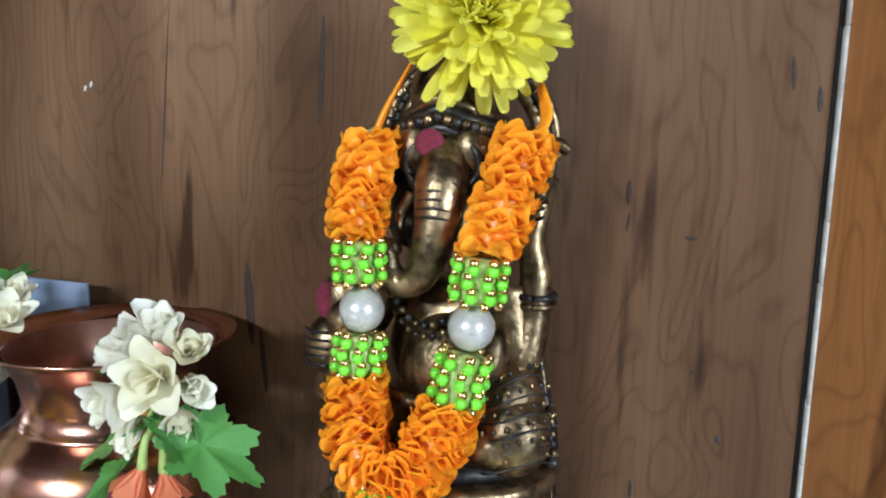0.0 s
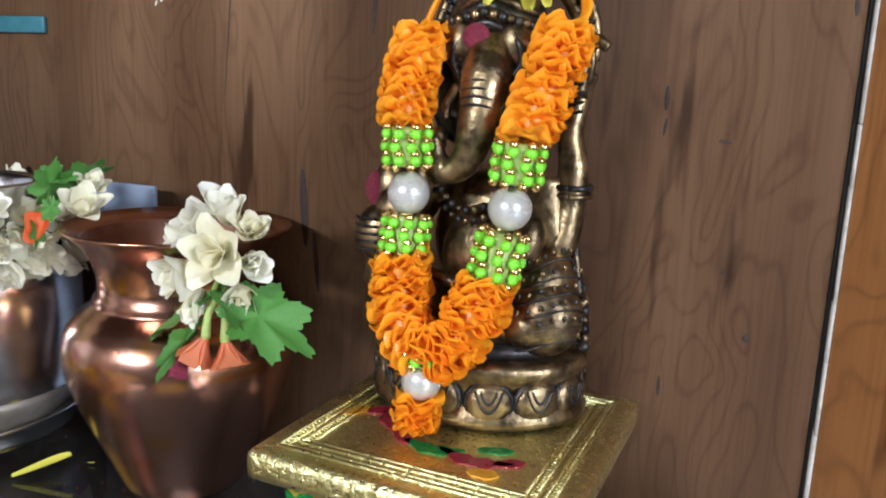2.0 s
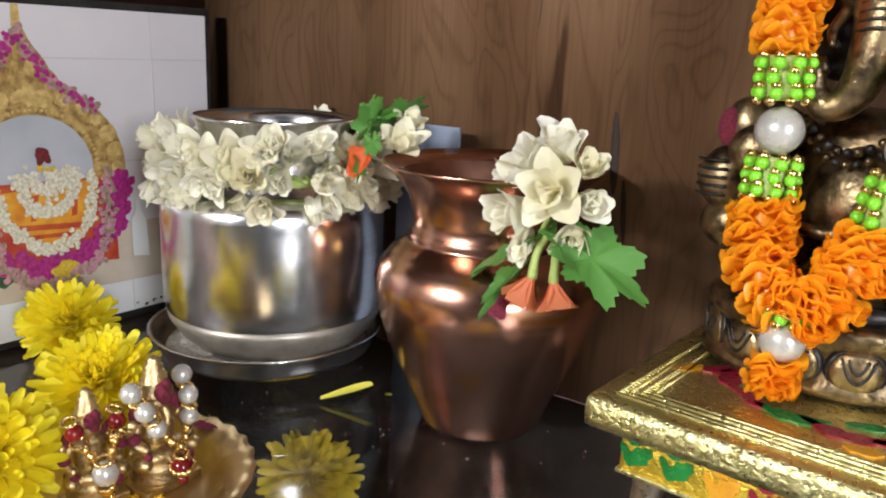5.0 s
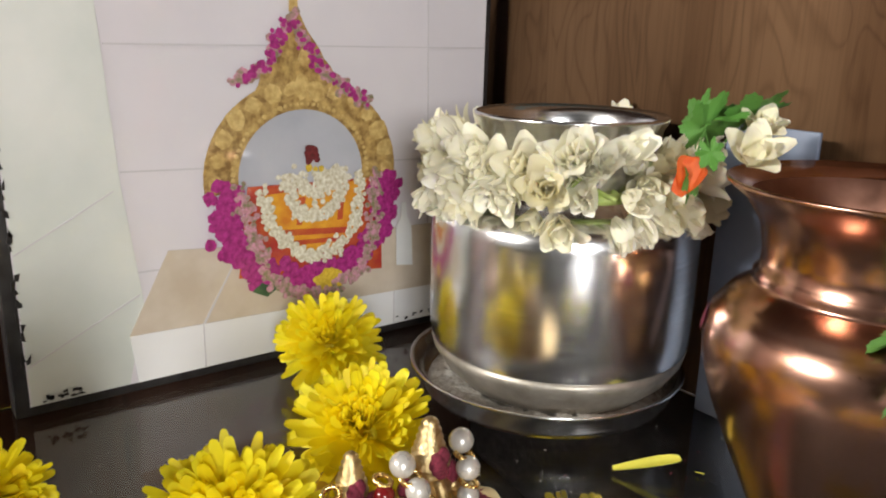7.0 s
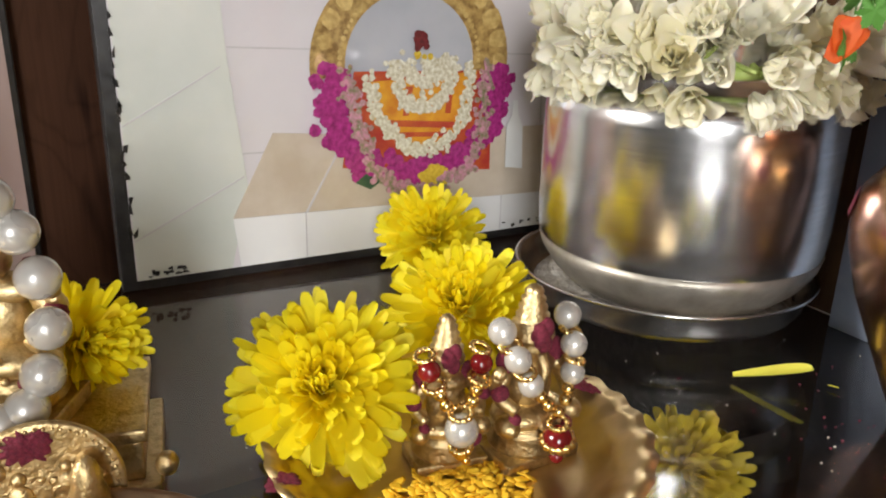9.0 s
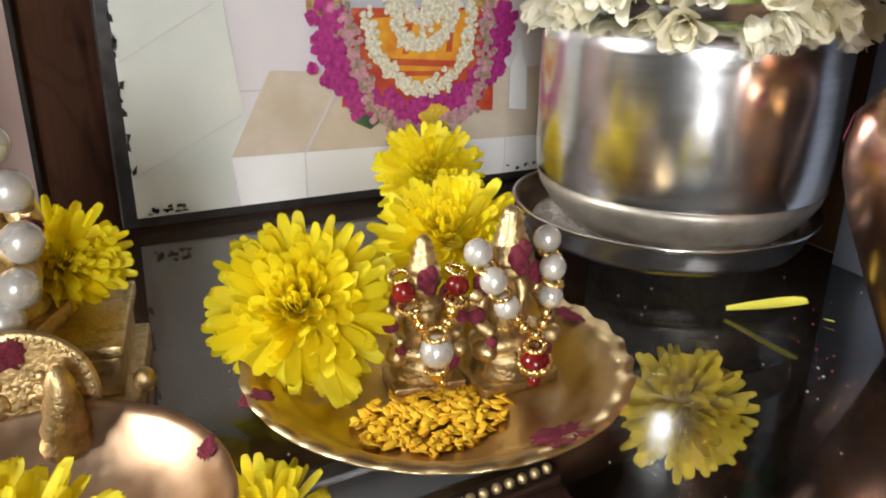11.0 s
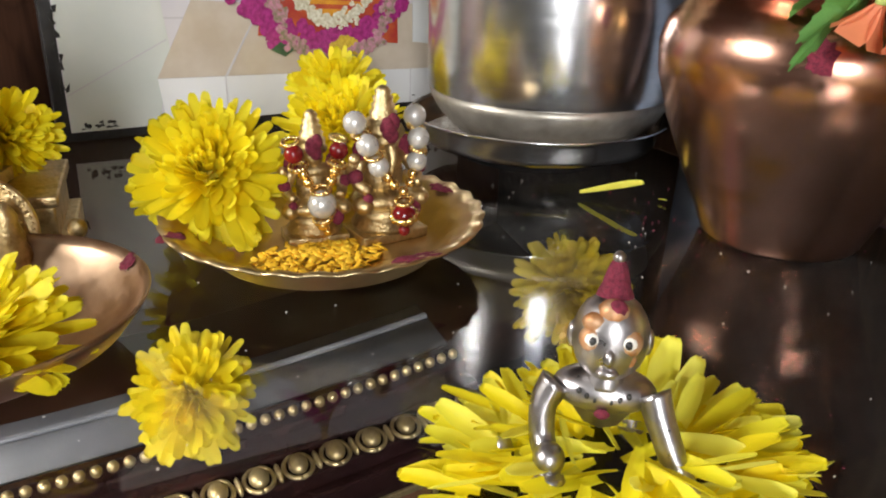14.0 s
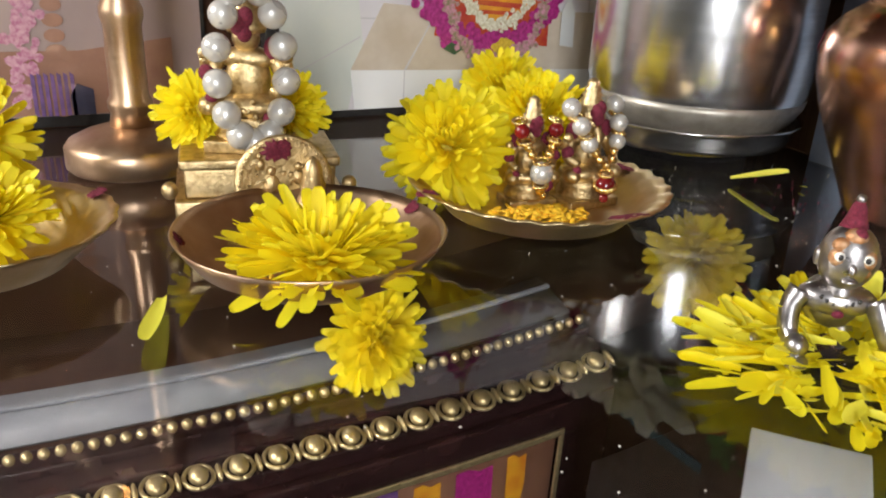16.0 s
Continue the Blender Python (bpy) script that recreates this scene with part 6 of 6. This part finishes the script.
# ---- brass lamp ----
lamp = thing("brass_lamp", (-0.5245, -0.0563, 0), "tall turned brass oil lamp on a round flat foot", "lamp")
LX, LY = -0.5245, -0.0525
wpart("foot", lathe(bmesh.new(), [(0.001, 0), (0.0365, 0), (0.0385, 0.002), (0.0385, 0.013), (0.036, 0.0165), (0.028, 0.0205), (0.016, 0.0245), (0.001, 0.025)], (LX, LY, 0), 64), BRASS_ROSE, lamp)
wpart("column", lathe(bmesh.new(), [(0.0125, 0.024), (0.0112, 0.032), (0.0125, 0.0355), (0.0125, 0.0385), (0.0108, 0.042), (0.0104, 0.082), (0.0118, 0.086), (0.0118, 0.091), (0.0100, 0.095), (0.0095, 0.17), (0.012, 0.176), (0.009, 0.182), (0.0085, 0.235)], (LX, LY, 0), 40), BRASS_ROSE, lamp)
wpart("oil_cup", lathe(bmesh.new(), [(0.0085, 0.235), (0.020, 0.240), (0.040, 0.252), (0.046, 0.262), (0.044, 0.263), (0.036, 0.255), (0.018, 0.245), (0.001, 0.244)], (LX, LY, 0), 48), BRASS_ROSE, lamp)
FL, fnt, fb = nodes_of("flame")
set_in(fb, Base_Color=(0, 0, 0, 1))
fb.inputs["Emission Color"].default_value = (1.0, 0.42, 0.10, 1)
fb.inputs["Emission Strength"].default_value = 45.0
wpart("flame", lathe(bmesh.new(), [(0.0004, 0.0), (0.0018, 0.004), (0.0024, 0.010), (0.0016, 0.020), (0.0004, 0.032)], (LX + 0.040, LY - 0.012, 0.262), 12), FL, lamp, "small orange oil flame")

plate2 = thing("scalloped_plate", (-0.390, -0.128, 0), "second shallow scalloped brass plate with a red powder mark and flower", "plate")
wpart("dish", lathe(bmesh.new(), [(0.001, 0.0), (0.030, 0.0), (0.034, 0.002), (0.042, 0.0095), (0.0500, 0.0170), (0.0540, 0.0200), (0.0543, 0.0210), (0.0500, 0.0188), (0.041, 0.0110), (0.033, 0.0040), (0.029, 0.0024), (0.001, 0.0024)], (-0.390, -0.128, 0), 150, wave=lambda a, i: 1 + (0.012 * math.cos(24 * a) if i in (4, 5, 6, 7) else 0)), BRASS, plate2)
dab((-0.4125, -0.0805, 0.0205), (0.006, 0.005, 0.001), 9, plate2, pose(0, 0, 0, 20, 0, 0))

# ---- silver crawling figure: one mesh ----
KR = Matrix.Translation((-0.1915, 0.1375, 0.0)) @ pose(0, 0, 0, 0, 0, -42)
kb = bmesh.new()
ball(kb, (0.001, 0, 0.0475), (0.0105, 0.0118, 0.0118), 18, 12)
for s in (-1, 1):
    ball(kb, (0.0092, s * 0.0054, 0.0498), (0.0022, 0.0025, 0.0020), 10, 8, None, 1)
    ball(kb, (0.0107, s * 0.0052, 0.0499), (0.0011, 0.0013, 0.0012), 8, 6, None, 2)
    ball(kb, (0.0076, s * 0.0054, 0.0492), (0.0034, 0.0040, 0.0036), 10, 8, None, 3)
    ball(kb, (0.000, s * 0.0114, 0.0465), (0.0026, 0.0017, 0.0036), 8, 6)
    tube(kb, [(-0.030, s * 0.007, 0.016), (-0.022, s * 0.012, 0.009), (-0.034, s * 0.012, 0.006)], [0.0065, 0.006, 0.0045], 8)
ball(kb, (0.0112, 0, 0.0458), (0.0022, 0.0019, 0.0026), 8, 6)
ball(kb, (0.0105, 0, 0.0415), (0.0018, 0.0036, 0.0012), 8, 6)
lathe(kb, [(0.0062, 0.0560), (0.0054, 0.0585), (0.0042, 0.0610), (0.0035, 0.0635), (0.0026, 0.0660), (0.001, 0.0680)], (-0.001, 0, 0), 16, mi=4)
ball(kb, (0.0008, 0, 0.0600), (0.0040, 0.0042, 0.0040), 10, 8, None, 4)
ball(kb, (0.0052, 0, 0.0558), (0.0040, 0.0050, 0.0034), 10, 8, None, 3)
ball(kb, (0.0066, 0.0010, 0.0572), (0.0022, 0.0030, 0.0026), 8, 6, None, 4)
ball(kb, (0.0072, -0.0050, 0.0535), (0.0026, 0.0040, 0.0026), 8, 6, None, 3)
ball(kb, (0.0072, 0.0050, 0.0450), (0.0026, 0.0036, 0.0030), 8, 6, None, 3)
ball(kb, (-0.001, 0, 0.0680), (0.0020, 0.0020, 0.0016), 8, 6)
tube(kb, [(0.0, 0, 0.038), (0.0, 0, 0.034)], [0.006, 0.007], 10)
ball(kb, (-0.001, 0, 0.0312), (0.0085, 0.0165, 0.0062), 16, 10)
tube(kb, [(-0.002, 0, 0.030), (-0.018, 0, 0.024), (-0.032, 0, 0.018)], [0.0105, 0.010, 0.009], 12)
tube(kb, [(0.002, 0.0150, 0.0330), (0.006, 0.0185, 0.0260), (0.011, 0.0245, 0.0160), (0.018, 0.0310, 0.0090)], [0.0052, 0.0044, 0.0040, 0.0032], 10)
ball(kb, (0.020, 0.0322, 0.0075), (0.0052, 0.0044, 0.0034), 10, 8)
for q in range(4):
    ball(kb, (0.0235, 0.0295 + q * 0.0020, 0.0062), (0.0022, 0.0010, 0.0012), 6, 5)
tube(kb, [(0.002, -0.0150, 0.0330), (0.004, -0.0180, 0.0270), (0.007, -0.0175, 0.0190), (0.012, -0.0150, 0.0150)], [0.0052, 0.0045, 0.0042, 0.0040], 10)
ball(kb, (0.014, -0.0145, 0.0165), (0.0050, 0.0052, 0.0045), 12, 8)
ball(kb, (0.0165, -0.0140, 0.0115), (0.0048, 0.0055, 0.0030), 12, 8)
for q in range(7):
    ball(kb, (0.0066, -0.0075 + q * 0.0025, 0.0335 - 0.0025 * math.sin(math.pi * q / 6)), 0.0009, 6, 5, None, 2)
ball(kb, (0.0076, 0, 0.0280), (0.0012, 0.0025, 0.0014), 8, 6, None, 4)
ball(kb, (0.004, -0.030, 0.010), (0.004, 0.004, 0.0045), 10, 8)
kb.transform(KR @ Matrix.Diagonal((0.86, 0.80, 0.97, 1)))
EYE_WHITE = plain("eye_white", (0.7, 0.68, 0.6), (0.76, 0.73, 0.66), 0.4, 0, 50, 0.0)
OCHRE = plain("ochre_smear", (0.35, 0.12, 0.02), (0.5, 0.33, 0.2), 0.5, 0.5, 160, 0.4)
ob = part("silver_figure", kb, [SILVER, EYE_WHITE, BLACK, OCHRE, KUMKUM])
tagged(ob, "tiny silver crawling figure with painted eyes on yellow petals", "statue")

# ---- under the glass ----
low = thing("ornate_frame", (-0.475, 0.0, -0.36), "dark wooden picture frame with gilded mouldings under the glass", "picture frame")
FY0, FY1 = -0.38, 0.285
bm = bmesh.new()
for x0, x1, z0, z1 in ((-0.512, -0.4935, -0.2060, -0.1915), (-0.4933, -0.476, -0.2120, -0.1970), (-0.4758, -0.458, -0.2160, -0.2030), (-0.470, -0.452, -0.2420, -0.2162)):
    add_box(bm, x0, x1, FY0, FY1, z0, z1, None, 0.002)
wpart("top_rail", bm, FRAME_DARK, low, "dark mahogany moulding", False)
bm = bmesh.new()
for x0, x1, y0, y1 in ((-0.512, -0.452, FY1 - 0.045, FY1 + 0.0),):
    add_box(bm, x0, x1, y0, y1, -0.54, -0.2422, None, 0.003)
wpart("side_rail", bm, FRAME_DARK, low, "dark mahogany moulding", False)
for j in range(70):
    y = FY0 + 0.006 + j * 0.0094
    bm = ball(bmesh.new(), (-0.4965, y, -0.1840), (0.0036, 0.0036, 0.0036), 9, 6)
    wpart("gilt_bead", bm, FRAME_GOLD, low)
for j in range(26):
    y = FY0 + 0.012 + j * 0.0256
    bm = ball(bmesh.new(), (-0.4655, y, -0.1990), (0.0076, 0.0064, 0.0050), 12, 8)
    tube(bm, [(-0.4655 + 0.0105 * math.cos(a), y + 0.0092 * math.sin(a), -0.2005) for a in np.linspace(0, 2 * math.pi, 13)], [0.0015], 6, 0, 2)
    ball(bm, (-0.4655, y + 0.0128, -0.2005), (0.0085, 0.0020, 0.0034), 8, 6)
    wpart("gilt_egg", bm, FRAME_GOLD, low, "gilded egg ornament")
wpart("inner_slip", box(-0.4519, -0.4495, FY0, FY1 - 0.046, -0.2415, -0.2365, 0.0008), FRAME_GOLD, low, "gilded inner slip", False)
wpart("inner_slip", box(-0.4519, -0.4495, FY1 - 0.050, FY1 - 0.046, -0.54, -0.2420, 0.0008), FRAME_GOLD, low, "gilded inner slip", False)
wpart("picture", box(-0.470, -0.460, FY0, FY1 - 0.046, -0.54, -0.2425), P_BROWN, low, "glossy dark picture", False)
for nm, mt, y0, y1, z0, z1 in (("violet_patch", P_PURPLE, -0.02, 0.10, -0.36, -0.2510), ("orange_patch", P_ORANGE, 0.115, 0.135, -0.35, -0.2560), ("magenta_patch", P_PINK, 0.15, 0.18, -0.36, -0.2560), ("orange_patch", P_ORANGE, 0.195, 0.21, -0.34, -0.2560), ("violet_patch", P_PURPLE, -0.2, -0.06, -0.36, -0.2560)):
    wpart(nm, flat(bmesh.new(), ragged([(y0, z0), (y1, z0), (y1, z1), (y0, z1)], 0.003, 3), -0.4598, 0.0006), mt, low, "", False)
low.location.z -= 0.015
pack = thing("paper_sheet", (-0.545, 0.06, -0.2110), "pale grey card lying behind the ornate frame under the glass", "card")
wpart("sheet", box(-0.575, -0.523, -0.30, 0.285, -0.2120, -0.2100), PAPER, pack, "", False)
wpart("fold", box(-0.560, -0.556, -0.30, 0.285, -0.2098, -0.2070, 0.0008), PAPER, pack, "", False)
structure("lower_ledge", box(-0.640, -0.514, -0.70, 0.402, -0.2410, -0.2122), WOOD_DARK, "dark wooden ledge behind the frames under the glass shelf")
# step added to carry the white card; its black stands for shade
structure("lower_step", box(-0.37, -0.2160, 0.20, 0.402, -0.55, -0.2065), BLACK_SHADE, "added step under the glass shelf, coloured black for shade")
pack2 = thing("white_card", (-0.30, 0.29, -0.2660), "pale blue-white card lying under the glass shelf", "card")
bm = box(0.0, 0.095, 0.0, 0.075, -0.2060, -0.2020, 0.001)
bm.transform(pose(-0.344, 0.314, 0, 0, 0, -50))
wpart("sheet", bm, PALE_CARD, pack2, "", False)

# ---- crumbs on the glass ----
cr = bmesh.new()
rg = random.Random(31)
for k in range(150):
    x, y = rg.uniform(-0.58, -0.10), rg.uniform(-0.12, 0.37)
    ball(cr, (x, y, 0.0003), (rg.uniform(0.0002, 0.0007), rg.uniform(0.0002, 0.0006), 0.0003), 5, 3)
tagged(part("crumbs", cr, SALT), "tiny pale crumbs scattered on the smoked glass", "crumbs", "", "stuff")
cr = bmesh.new()
for k in range(60):
    x, y = (rg.uniform(-0.40, -0.12), rg.uniform(0.10, 0.36)) if k % 2 else (rg.gauss(-0.335, 0.02), rg.gauss(0.30, 0.02))
    ball(cr, (x, y, 0.0003), (rg.uniform(0.0002, 0.0008), rg.uniform(0.0002, 0.0008), 0.0003), 5, 3)
tagged(part("powder_specks", cr, KUMKUM), "specks of dark red powder on the smoked glass", "powder", "", "stuff")
